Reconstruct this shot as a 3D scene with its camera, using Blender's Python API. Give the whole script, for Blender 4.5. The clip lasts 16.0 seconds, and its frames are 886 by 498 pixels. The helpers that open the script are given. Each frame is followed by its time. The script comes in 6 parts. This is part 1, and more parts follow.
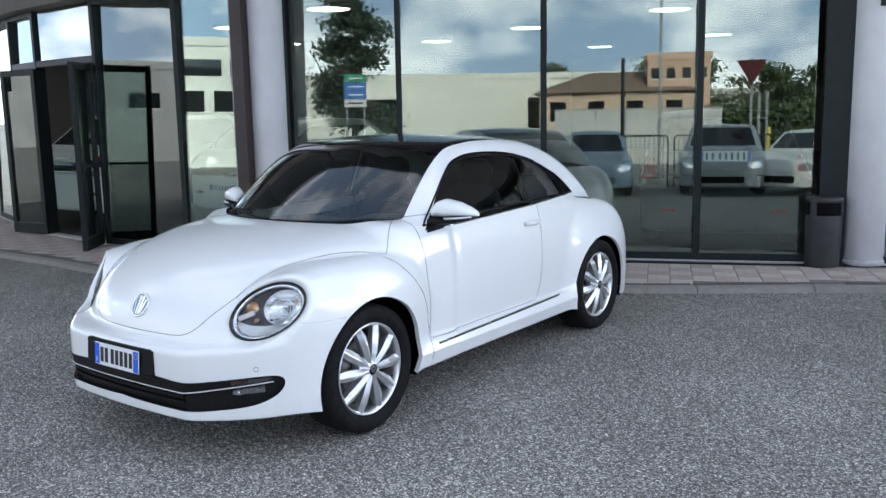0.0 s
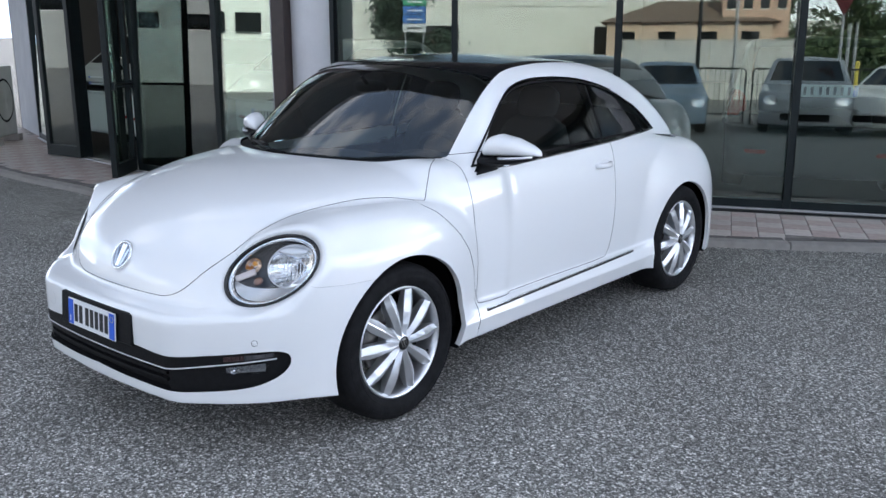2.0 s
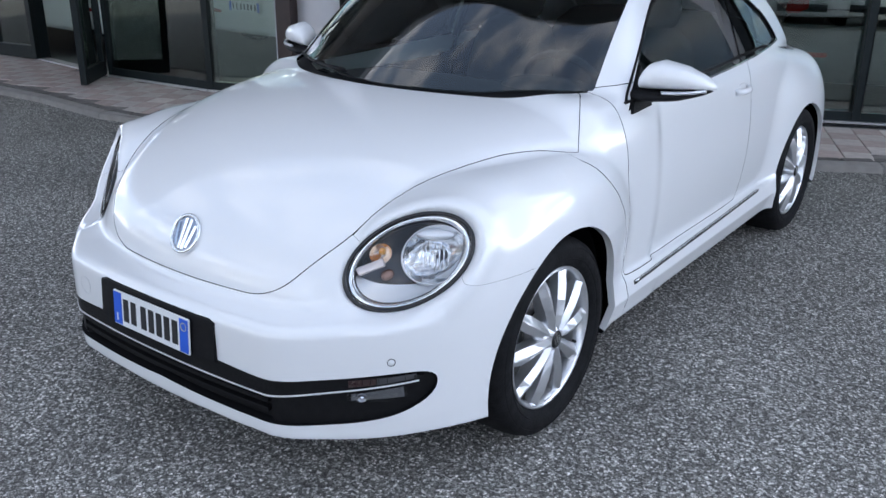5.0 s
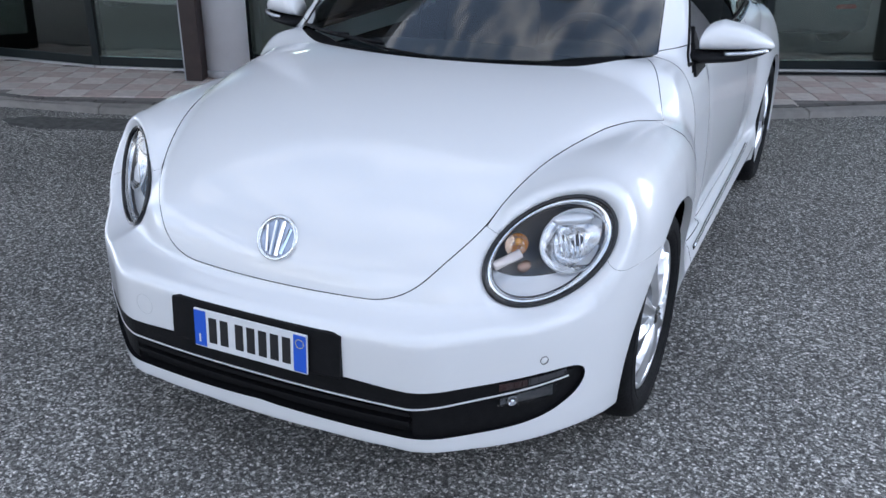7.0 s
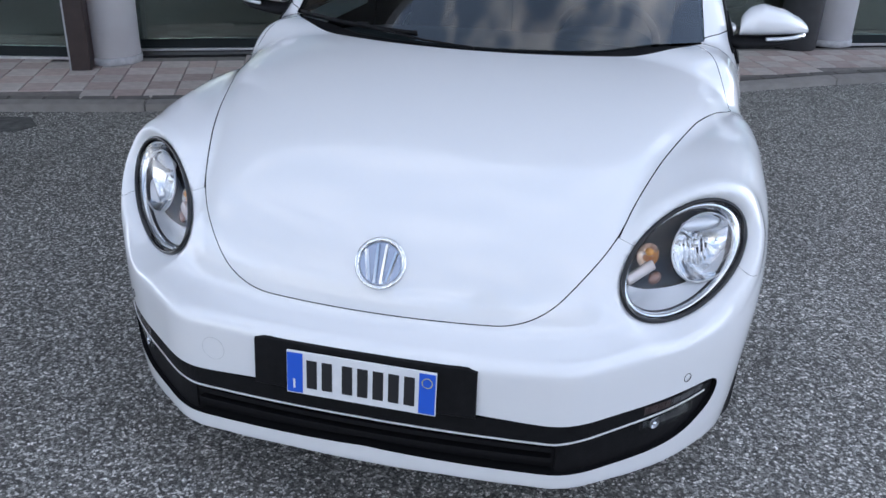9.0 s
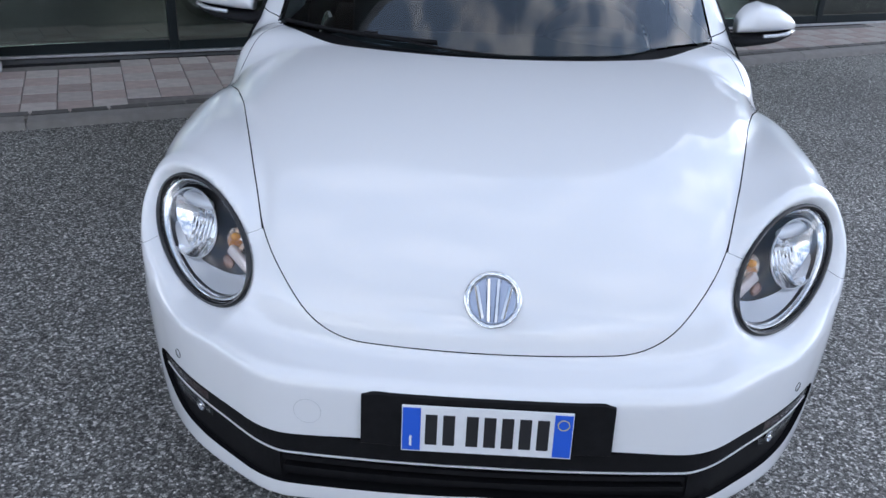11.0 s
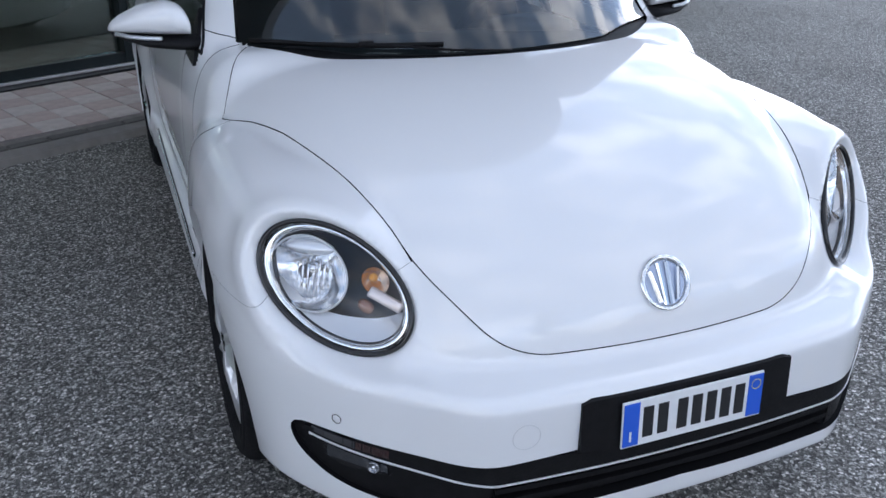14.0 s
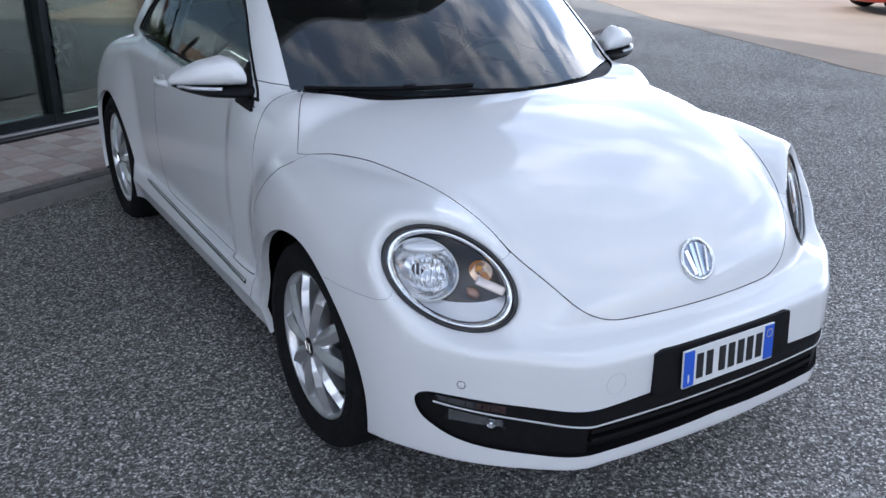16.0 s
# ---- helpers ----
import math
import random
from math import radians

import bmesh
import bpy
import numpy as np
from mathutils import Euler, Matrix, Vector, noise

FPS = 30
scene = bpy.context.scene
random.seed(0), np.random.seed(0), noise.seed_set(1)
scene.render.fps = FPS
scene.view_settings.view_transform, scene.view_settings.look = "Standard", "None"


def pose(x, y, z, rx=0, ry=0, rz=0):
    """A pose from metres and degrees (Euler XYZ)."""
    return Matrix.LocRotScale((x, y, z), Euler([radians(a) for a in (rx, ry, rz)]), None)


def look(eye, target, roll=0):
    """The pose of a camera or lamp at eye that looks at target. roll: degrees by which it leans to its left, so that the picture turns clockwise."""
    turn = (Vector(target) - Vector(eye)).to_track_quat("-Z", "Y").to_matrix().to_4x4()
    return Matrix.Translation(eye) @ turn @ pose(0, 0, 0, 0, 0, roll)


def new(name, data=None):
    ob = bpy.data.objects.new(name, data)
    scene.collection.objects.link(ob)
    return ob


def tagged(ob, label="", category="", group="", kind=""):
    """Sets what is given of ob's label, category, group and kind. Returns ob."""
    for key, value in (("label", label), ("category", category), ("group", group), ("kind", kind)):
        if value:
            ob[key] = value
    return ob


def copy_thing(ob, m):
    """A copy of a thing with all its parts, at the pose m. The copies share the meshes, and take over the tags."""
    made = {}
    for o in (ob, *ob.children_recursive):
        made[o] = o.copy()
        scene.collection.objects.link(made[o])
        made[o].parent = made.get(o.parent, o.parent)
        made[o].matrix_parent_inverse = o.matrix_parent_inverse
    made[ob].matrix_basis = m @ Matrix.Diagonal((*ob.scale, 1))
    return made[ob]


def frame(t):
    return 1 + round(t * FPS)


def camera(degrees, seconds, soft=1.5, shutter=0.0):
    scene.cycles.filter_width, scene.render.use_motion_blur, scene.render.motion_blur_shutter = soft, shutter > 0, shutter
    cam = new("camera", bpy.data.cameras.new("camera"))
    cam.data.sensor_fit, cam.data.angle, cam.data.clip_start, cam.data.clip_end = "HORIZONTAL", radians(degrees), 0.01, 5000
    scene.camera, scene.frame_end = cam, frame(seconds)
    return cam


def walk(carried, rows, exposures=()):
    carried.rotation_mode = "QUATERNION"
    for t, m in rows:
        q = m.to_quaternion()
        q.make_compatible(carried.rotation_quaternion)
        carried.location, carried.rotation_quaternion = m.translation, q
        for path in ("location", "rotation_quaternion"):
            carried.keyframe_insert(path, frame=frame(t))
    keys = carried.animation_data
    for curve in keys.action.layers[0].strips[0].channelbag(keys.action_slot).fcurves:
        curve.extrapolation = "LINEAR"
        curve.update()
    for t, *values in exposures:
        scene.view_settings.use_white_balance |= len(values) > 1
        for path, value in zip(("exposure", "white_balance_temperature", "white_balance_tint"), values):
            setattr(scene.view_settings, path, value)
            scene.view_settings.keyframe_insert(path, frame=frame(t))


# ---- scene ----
# World: the parked car's front axle is over the origin, its nose points to -y, its left side to +x.
cam = camera(53.4, 16.0)
PATH = [
    (0, (3.753, -3.219, 1.643), (2.571, -1.638, 1.324), -1.1),
    (0.5, (3.597, -3.092, 1.611), (2.425, -1.511, 1.252), -0.6),
    (1, (3.49, -2.92, 1.585), (2.31, -1.356, 1.186), -0.1),
    (1.5, (3.392, -2.676, 1.578), (2.17, -1.151, 1.15), 0.3),
    (2, (3.233, -2.486, 1.566), (1.969, -1.01, 1.095), 0.0),
    (2.5, (3.034, -2.367, 1.57), (1.754, -0.916, 1.064), 0.3),
    (3, (2.894, -2.271, 1.552), (1.601, -0.848, 1.0), 0.3),
    (3.5, (2.722, -2.163, 1.558), (1.419, -0.767, 0.966), -0.2),
    (3.7, (2.662, -2.137, 1.56), (1.36, -0.746, 0.953), -0.3),
    (5.8, (1.789, -2.271, 1.623), (0.795, -0.713, 0.857), 0.9),
    (6, (1.73, -2.274, 1.613), (0.755, -0.71, 0.838), 0.8),
    (6.5, (1.515, -2.36, 1.599), (0.625, -0.752, 0.808), 0.1),
    (7, (1.322, -2.462, 1.608), (0.533, -0.805, 0.812), 0.2),
    (7.5, (1.145, -2.437, 1.59), (0.437, -0.75, 0.782), 0.5),
    (8, (0.96, -2.365, 1.6), (0.323, -0.656, 0.779), 0.1),
    (8.5, (0.794, -2.368, 1.589), (0.242, -0.639, 0.749), 0.6),
    (9, (0.577, -2.466, 1.603), (0.148, -0.703, 0.761), 1.6),
    (9.2, (0.504, -2.49, 1.609), (0.118, -0.717, 0.769), 2.1),
    (11.3, (-0.191, -2.365, 1.606), (-0.149, -0.556, 0.753), 2.6),
    (11.5, (-0.268, -2.364, 1.588), (-0.171, -0.555, 0.742), 2.8),
    (12, (-0.422, -2.296, 1.589), (-0.211, -0.505, 0.725), 3.4),
    (12.5, (-0.526, -2.2, 1.575), (-0.22, -0.42, 0.717), 2.1),
    (13, (-0.692, -2.13, 1.573), (-0.249, -0.389, 0.694), 1.8),
    (13.5, (-0.928, -2.1, 1.592), (-0.345, -0.397, 0.722), 1.0),
    (14, (-1.091, -2.122, 1.582), (-0.418, -0.439, 0.737), 0.6),
    (14.5, (-1.261, -2.208, 1.609), (-0.544, -0.534, 0.781), 0.8),
    (15, (-1.435, -2.217, 1.615), (-0.652, -0.562, 0.811), 0.8),
    (15.5, (-1.672, -2.202, 1.621), (-0.779, -0.586, 0.851), 0.5),
    (16, (-1.821, -2.276, 1.621), (-0.835, -0.696, 0.894), 0.7),
]
walk(cam, [(t, look(eye, target, roll)) for t, eye, target, roll in PATH],
     [(0, 0.43, 6340, 10), (3.7, 0.31, 6250, 12), (5.8, 0.33, 6210, 12), (9.2, 0.32, 6170, 13), (16, 0.25, 6180, 13)])

# ---- light ----
world = bpy.data.worlds.new("overcast_sky")
scene.world = world
world.use_nodes = True
wn, wl = world.node_tree.nodes, world.node_tree.links
wn.clear()
SUN_EL, SUN_AZ = radians(25), radians(348)
sky = wn.new("ShaderNodeTexSky")
sky.sky_type, sky.sun_disc, sky.sun_elevation, sky.sun_rotation = "NISHITA", False, SUN_EL, SUN_AZ
sky.air_density, sky.dust_density = 1.0, 2.0
tc = wn.new("ShaderNodeTexCoord")
mp = wn.new("ShaderNodeMapping")
mp.inputs["Scale"].default_value = (1.0, 1.0, 1.9)
mp.inputs["Location"].default_value = (3.1, 0.7, 1.3)
cn = wn.new("ShaderNodeTexNoise")
cn.inputs["Scale"].default_value, cn.inputs["Detail"].default_value, cn.inputs["Roughness"].default_value = 4.6, 8.0, 0.55
cr = wn.new("ShaderNodeValToRGB")
cr.color_ramp.elements[0].position, cr.color_ramp.elements[0].color = 0.46, (5.4, 7.3, 10.6, 1)
cr.color_ramp.elements[1].position, cr.color_ramp.elements[1].color = 0.61, (21.4, 21.8, 22.8, 1)
mx = wn.new("ShaderNodeMix")
mx.data_type = "RGBA"
mx.inputs["Factor"].default_value = 0.8
bg = wn.new("ShaderNodeBackground")
bg.inputs["Strength"].default_value = 0.075
out = wn.new("ShaderNodeOutputWorld")
wl.new(tc.outputs["Generated"], mp.inputs["Vector"])
wl.new(mp.outputs["Vector"], cn.inputs["Vector"])
wl.new(cn.outputs["Fac"], cr.inputs["Fac"])
wl.new(sky.outputs["Color"], mx.inputs["A"])
wl.new(cr.outputs["Color"], mx.inputs["B"])
wl.new(mx.outputs["Result"], bg.inputs["Color"])
sx = wn.new("ShaderNodeSeparateXYZ")
gain = wn.new("ShaderNodeMapRange")
gain.interpolation_type = "SMOOTHSTEP"
gain.inputs["From Min"].default_value, gain.inputs["From Max"].default_value = 0.0, 0.5
gain.inputs["To Min"].default_value, gain.inputs["To Max"].default_value = 0.175, 0.069
wl.new(tc.outputs["Generated"], sx.inputs["Vector"])
wl.new(sx.outputs["Z"], gain.inputs["Value"])
# the cloud is thinner and brighter over the sun's side of the sky
glow = wn.new("ShaderNodeVectorMath")
glow.operation = "DOT_PRODUCT"
glow.inputs[1].default_value = Vector((0.62, 0.75, 0.22)).normalized()
thin = wn.new("ShaderNodeMapRange")
thin.interpolation_type = "SMOOTHSTEP"
thin.inputs["From Min"].default_value, thin.inputs["From Max"].default_value = 0.35, 1.0
thin.inputs["To Min"].default_value, thin.inputs["To Max"].default_value = 0.97, 1.85
both = wn.new("ShaderNodeMath")
both.operation = "MULTIPLY"
wl.new(tc.outputs["Generated"], glow.inputs[0])
wl.new(glow.outputs["Value"], thin.inputs["Value"])
wl.new(gain.outputs["Result"], both.inputs[0])
wl.new(thin.outputs["Result"], both.inputs[1])
wl.new(both.outputs["Value"], bg.inputs["Strength"])
wl.new(bg.outputs["Background"], out.inputs["Surface"])
sun = new("sun", bpy.data.lights.new("sun", "SUN"))
sun.data.energy, sun.data.angle, sun.data.color = 4.2, radians(1.0), (1.0, 0.95, 0.87)
sun.matrix_world = look((math.sin(SUN_AZ) * math.cos(SUN_EL) * 30, math.cos(SUN_AZ) * math.cos(SUN_EL) * 30, math.sin(SUN_EL) * 30), (0, 0, 0))


# ---- materials ----
def mat(name, color, rough=0.5, metal=0.0, coat=0.0, spec=0.5, vary=0.0, scale=8.0, bump=0.0, bump_scale=60.0, emit=0.0):
    m = bpy.data.materials.new(name)
    m.use_nodes = True
    n, l = m.node_tree.nodes, m.node_tree.links
    b = n["Principled BSDF"]
    b.inputs["Base Color"].default_value = (*color, 1)
    b.inputs["Roughness"].default_value, b.inputs["Metallic"].default_value = rough, metal
    b.inputs["Coat Weight"].default_value, b.inputs["Coat Roughness"].default_value = coat, 0.02
    b.inputs["Specular IOR Level"].default_value = spec
    if emit:
        b.inputs["Emission Color"].default_value, b.inputs["Emission Strength"].default_value = (*color, 1), emit
    if vary or bump:
        t = n.new("ShaderNodeTexCoord")
    if vary:
        a = n.new("ShaderNodeTexNoise")
        a.inputs["Scale"].default_value, a.inputs["Detail"].default_value = scale, 6
        r = n.new("ShaderNodeMapRange")
        r.inputs["From Min"].default_value, r.inputs["From Max"].default_value = 0.3, 0.7
        r.inputs["To Min"].default_value, r.inputs["To Max"].default_value = 1 - vary, 1 + vary
        h = n.new("ShaderNodeHueSaturation")
        h.inputs["Color"].default_value = (*color, 1)
        l.new(t.outputs["Object"], a.inputs["Vector"])
        l.new(a.outputs["Fac"], r.inputs["Value"])
        l.new(r.outputs["Result"], h.inputs["Value"])
        l.new(h.outputs["Color"], b.inputs["Base Color"])
    if bump:
        c = n.new("ShaderNodeTexNoise")
        c.inputs["Scale"].default_value, c.inputs["Detail"].default_value = bump_scale, 4
        u = n.new("ShaderNodeBump")
        u.inputs["Strength"].default_value, u.inputs["Distance"].default_value = bump, 0.01
        l.new(t.outputs["Object"], c.inputs["Vector"])
        l.new(c.outputs["Fac"], u.inputs["Height"])
        l.new(u.outputs["Normal"], b.inputs["Normal"])
    return m


def pane(name, tint, ior=1.5, boost=1.0, rough=0.0, sheen=(1, 1, 1)):
    """Thin clear sheet: see-through, tinted, with a Fresnel mirror on it."""
    m = bpy.data.materials.new(name)
    m.use_nodes = True
    n, l = m.node_tree.nodes, m.node_tree.links
    n.clear()
    o, t, g, x = n.new("ShaderNodeOutputMaterial"), n.new("ShaderNodeBsdfTransparent"), n.new("ShaderNodeBsdfGlossy"), n.new("ShaderNodeMixShader")
    f = n.new("ShaderNodeFresnel")
    f.inputs["IOR"].default_value = ior
    k = n.new("ShaderNodeMath")
    k.operation, k.use_clamp = "MULTIPLY", True
    k.inputs[1].default_value = boost
    t.inputs["Color"].default_value = (*tint, 1)
    g.inputs["Roughness"].default_value = rough
    g.inputs["Color"].default_value = (*sheen, 1)
    l.new(f.outputs["Fac"], k.inputs[0])
    l.new(k.outputs["Value"], x.inputs["Fac"])
    l.new(t.outputs["BSDF"], x.inputs[1])
    l.new(g.outputs["BSDF"], x.inputs[2])
    l.new(x.outputs["Shader"], o.inputs["Surface"])
    return m


WHITE = mat("white_car_paint", (0.80, 0.81, 0.82), 0.32, coat=1.0)
WHITE.node_tree.nodes["Principled BSDF"].inputs["Coat IOR"].default_value = 1.58
BLACK_GLOSS = mat("gloss_black", (0.006, 0.006, 0.007), 0.12, coat=0.3, spec=0.4)
BLACK_PLASTIC = mat("black_plastic", (0.008, 0.008, 0.009), 0.5, spec=0.14, vary=0.2, scale=40, bump=0.15, bump_scale=300)
RUBBER = mat("tyre_rubber", (0.010, 0.010, 0.011), 0.7, spec=0.12, vary=0.35, scale=25, bump=0.2, bump_scale=120)
CHROME = mat("chrome", (0.86, 0.87, 0.88), 0.07, 1.0)
ALLOY = mat("silver_alloy", (0.72, 0.73, 0.75), 0.30, 0.85, coat=0.4)
DARK = mat("dark_lining_and_seam_shade", (0.006, 0.006, 0.007), 0.85, spec=0.1)
CAR_GLASS = pane("windscreen_glass", (0.80, 0.92, 0.93), 1.5, 2.0)
TINT_GLASS = pane("tinted_side_glass", (0.50, 0.58, 0.56), 1.5, 1.2)
LENS = pane("clear_lamp_lens", (0.96, 0.97, 0.98), 1.45, 0.8)
CONCRETE = mat("concrete", (0.36, 0.34, 0.32), 0.85, vary=0.2, scale=6, bump=0.4, bump_scale=50)
FACADE_GLASS = pane("shop_window_glass", (0.78, 0.86, 0.83), 1.5, 3.4, sheen=(0.94, 1.0, 0.94))
COLUMN = mat("white_column_paint", (0.80, 0.80, 0.83), 0.55, vary=0.06, scale=3, bump=0.2, bump_scale=30)


# ---- helpers of this scene ----
def part(name, bm, material, parent=None, label="", smooth=False):
    me = bpy.data.meshes.new(name)
    bm.to_mesh(me)
    bm.free()
    if material:
        me.materials.append(material)
    if smooth:
        me.polygons.foreach_set("use_smooth", [True] * len(me.polygons))
    ob = new(name, me)
    ob.parent = parent
    if label:
        tagged(ob, label)
    return ob


def thing(name, label, category, m=Matrix(), group="", kind=""):
    ob = new(name)
    ob.matrix_world = m
    return tagged(ob, label, category, group, kind)


def box(bm, x0, y0, z0, x1, y1, z1, m=None, bevel=0.0):
    r = bmesh.ops.create_cube(bm, size=1)
    bmesh.ops.scale(bm, vec=(x1 - x0, y1 - y0, z1 - z0), verts=r["verts"])
    bmesh.ops.translate(bm, vec=((x0 + x1) / 2, (y0 + y1) / 2, (z0 + z1) / 2), verts=r["verts"])
    vs = r["verts"]
    if bevel:
        es = list({e for v in vs for e in v.link_edges})
        q = bmesh.ops.bevel(bm, geom=es, offset=bevel, segments=2, profile=0.6, affect="EDGES")
        vs = list({v for f in q["faces"] for v in f.verts} | {v for v in vs if v.is_valid})
    if m is not None:
        bmesh.ops.transform(bm, matrix=m, verts=vs)
    return vs


def boxed(*a, m=None, bevel=0.0):
    bm = bmesh.new()
    box(bm, *a, m=m, bevel=bevel)
    return bm


def spin(profile, axis="X", steps=48, m=None, bm=None):
    """Turns a (radius, along) outline round an axis."""
    bm = bm or bmesh.new()
    rings = []
    for i in range(steps):
        c, s = math.cos(2 * math.pi * i / steps), math.sin(2 * math.pi * i / steps)
        ring = []
        for r, a in profile:
            p = {"X": (a, r * c, r * s), "Y": (r * c, a, r * s), "Z": (r * c, r * s, a)}[axis]
            ring.append(bm.verts.new(m @ Vector(p) if m is not None else p))
        rings.append(ring)
    for i in range(steps):
        a, b = rings[i], rings[(i + 1) % steps]
        for j in range(len(profile) - 1):
            bm.faces.new((a[j], b[j], b[j + 1], a[j + 1]))
    bmesh.ops.remove_doubles(bm, verts=bm.verts, dist=1e-6)
    bmesh.ops.recalc_face_normals(bm, faces=bm.faces)
    return bm


def tube(points, radius, steps=8, bm=None, flat=1.0):
    """A round (or flattened) bar along points."""
    bm = bm or bmesh.new()
    pts = [Vector(p) for p in points]
    rings = []
    for i, p in enumerate(pts):
        d = (pts[min(i + 1, len(pts) - 1)] - pts[max(i - 1, 0)]).normalized()
        a = d.cross(Vector((0, 0, 1)))
        a = a.normalized() if a.length > 1e-4 else Vector((1, 0, 0))
        b = a.cross(d).normalized()
        rings.append([bm.verts.new(p + radius * (math.cos(2 * math.pi * k / steps) * a + flat * math.sin(2 * math.pi * k / steps) * b)) for k in range(steps)])
    for a, b in zip(rings, rings[1:]):
        for k in range(steps):
            bm.faces.new((a[k], a[(k + 1) % steps], b[(k + 1) % steps], b[k]))
    bm.faces.new(rings[0][::-1])
    bm.faces.new(rings[-1])
    bmesh.ops.recalc_face_normals(bm, faces=bm.faces)
    return bm


# ---- smooth solid shapes: a field is negative inside, positive outside ----
def smax(a, b, k):
    h = np.maximum(k - np.abs(a - b), 0) / k
    return np.maximum(a, b) + h * h * k * 0.25


def smin(a, b, k):
    return -smax(-a, -b, k)


def step(a, b, v):
    t = np.clip((v - a) / (b - a), 0, 1)
    return t * t * (3 - 2 * t)


def egg(x, y, z, c, r, p):
    """Superellipsoid, as a distance along the ray from its middle."""
    dx, dy, dz = x - c[0], y - c[1], z - c[2]
    g = (np.abs(dx / r[0]) ** p + np.abs(dy / r[1]) ** p + np.abs(dz / r[2]) ** p + 1e-9) ** (1 / p)
    return np.sqrt(dx * dx + dy * dy + dz * dz) * (1 - 1 / g)


def gradient(fn, P, e=1e-3):
    g = np.empty_like(P)
    for a in range(3):
        d = np.zeros(3)
        d[a] = e
        g[:, a] = (fn(P + d) - fn(P - d)) / (2 * e)
    return g


def solid(fn, lo, hi, h):
    """Skin of a field that is the same at x and -x: points, normals, triangles."""
    ax = [np.arange(0, hi[0] + h, h), np.arange(lo[1], hi[1] + h, h), np.arange(lo[2], hi[2] + h, h)]
    X, Y, Z = np.meshgrid(*ax, indexing="ij")
    v = fn(np.stack([X.ravel(), Y.ravel(), Z.ravel()], 1)).reshape(X.shape)
    v = np.concatenate([v[:0:-1], v], 0)
    xs = np.concatenate([-ax[0][:0:-1], ax[0]])
    o = np.array([xs[0], ax[1][0], ax[2][0]])
    n = np.array(v.shape)
    cell = np.zeros((*(n - 1), 3))
    cnt = np.zeros(n - 1)
    hits = []
    for a in range(3):
        v0, v1 = np.take(v, range(n[a] - 1), a), np.take(v, range(1, n[a]), a)
        idx = np.argwhere((v0 < 0) != (v1 < 0))
        f0, f1 = v0[tuple(idx.T)], v1[tuple(idx.T)]
        p = idx.astype(float)
        p[:, a] += f0 / (f0 - f1)
        b, c = (a + 1) % 3, (a + 2) % 3
        ok = (idx[:, b] > 0) & (idx[:, c] > 0) & (idx[:, b] < n[b] - 1) & (idx[:, c] < n[c] - 1)
        idx, p, f0 = idx[ok], p[ok], f0[ok]
        around = []
        for db, dc in ((0, 0), (1, 0), (1, 1), (0, 1)):
            q = idx.copy()
            q[:, b] -= db
            q[:, c] -= dc
            np.add.at(cell, tuple(q.T), p)
            np.add.at(cnt, tuple(q.T), 1)
            around.append(np.ravel_multi_index(tuple(q.T), n - 1))
        quad = np.stack(around, 1)
        quad[f0 > 0] = quad[f0 > 0][:, ::-1]
        hits.append(quad)
    used = np.flatnonzero(cnt.ravel())
    P = o + h * cell.reshape(-1, 3)[used] / cnt.ravel()[used, None]
    back = np.full(cnt.size, -1)
    back[used] = np.arange(len(used))
    Q = back[np.concatenate(hits)]
    for _ in range(4):
        g = gradient(fn, P)
        st = fn(P)[:, None] * g / (np.sum(g * g, 1, keepdims=True) + 1e-6)
        P = P - np.clip(st, -0.6 * h, 0.6 * h)
    g = gradient(fn, P, 2e-3)
    N = g / (np.linalg.norm(g, axis=1, keepdims=True) + 1e-9)
    T = np.concatenate([Q[:, [0, 1, 2]], Q[:, [0, 2, 3]]])
    fl = np.einsum("ij,ij->i", np.cross(P[T[:, 1]] - P[T[:, 0]], P[T[:, 2]] - P[T[:, 0]]), N[T].sum(1))
    T[fl < 0] = T[fl < 0][:, ::-1]
    return P, N, T


def keep(skin, val):
    """The piece of a skin where val is below zero, cut cleanly through its triangles."""
    P, N, T = skin
    ins = val < 0
    c = ins[T].sum(1)
    whole = T[c == 3]
    newP, newN, newT = [P], [N], [whole]
    base = len(P)
    for count in (1, 2):
        t = T[c == count]
        if not len(t):
            continue
        odd = ins[t] if count == 1 else ~ins[t]
        k = odd.argmax(1)
        r = np.arange(len(t))
        a, b, d = t[r, k], t[r, (k + 1) % 3], t[r, (k + 2) % 3]
        ids = []
        for e in (b, d):
            lo, hi = np.minimum(a, e), np.maximum(a, e)
            f = (val[lo] / (val[lo] - val[hi] + 1e-12))[:, None]
            newP.append(P[lo] * (1 - f) + P[hi] * f)
            nn = N[lo] * (1 - f) + N[hi] * f
            newN.append(nn / (np.linalg.norm(nn, axis=1, keepdims=True) + 1e-9))
            ids.append(base + np.arange(len(t)))
            base += len(t)
        if count == 1:
            newT.append(np.stack([a, ids[0], ids[1]], 1))
        else:
            newT += [np.stack([ids[0], b, d], 1), np.stack([ids[0], d, ids[1]], 1)]
    P, N, T = np.concatenate(newP), np.concatenate(newN), np.concatenate(newT)
    key = np.unique(T)
    key_r = np.round(P[key], 6)
    _, first, inv = np.unique(key_r, axis=0, return_index=True, return_inverse=True)
    back = np.zeros(len(P), int)
    back[key] = inv.ravel()
    T = back[T]
    T = T[(T[:, 0] != T[:, 1]) & (T[:, 1] != T[:, 2]) & (T[:, 0] != T[:, 2])]
    return P[key[first]], N[key[first]], T


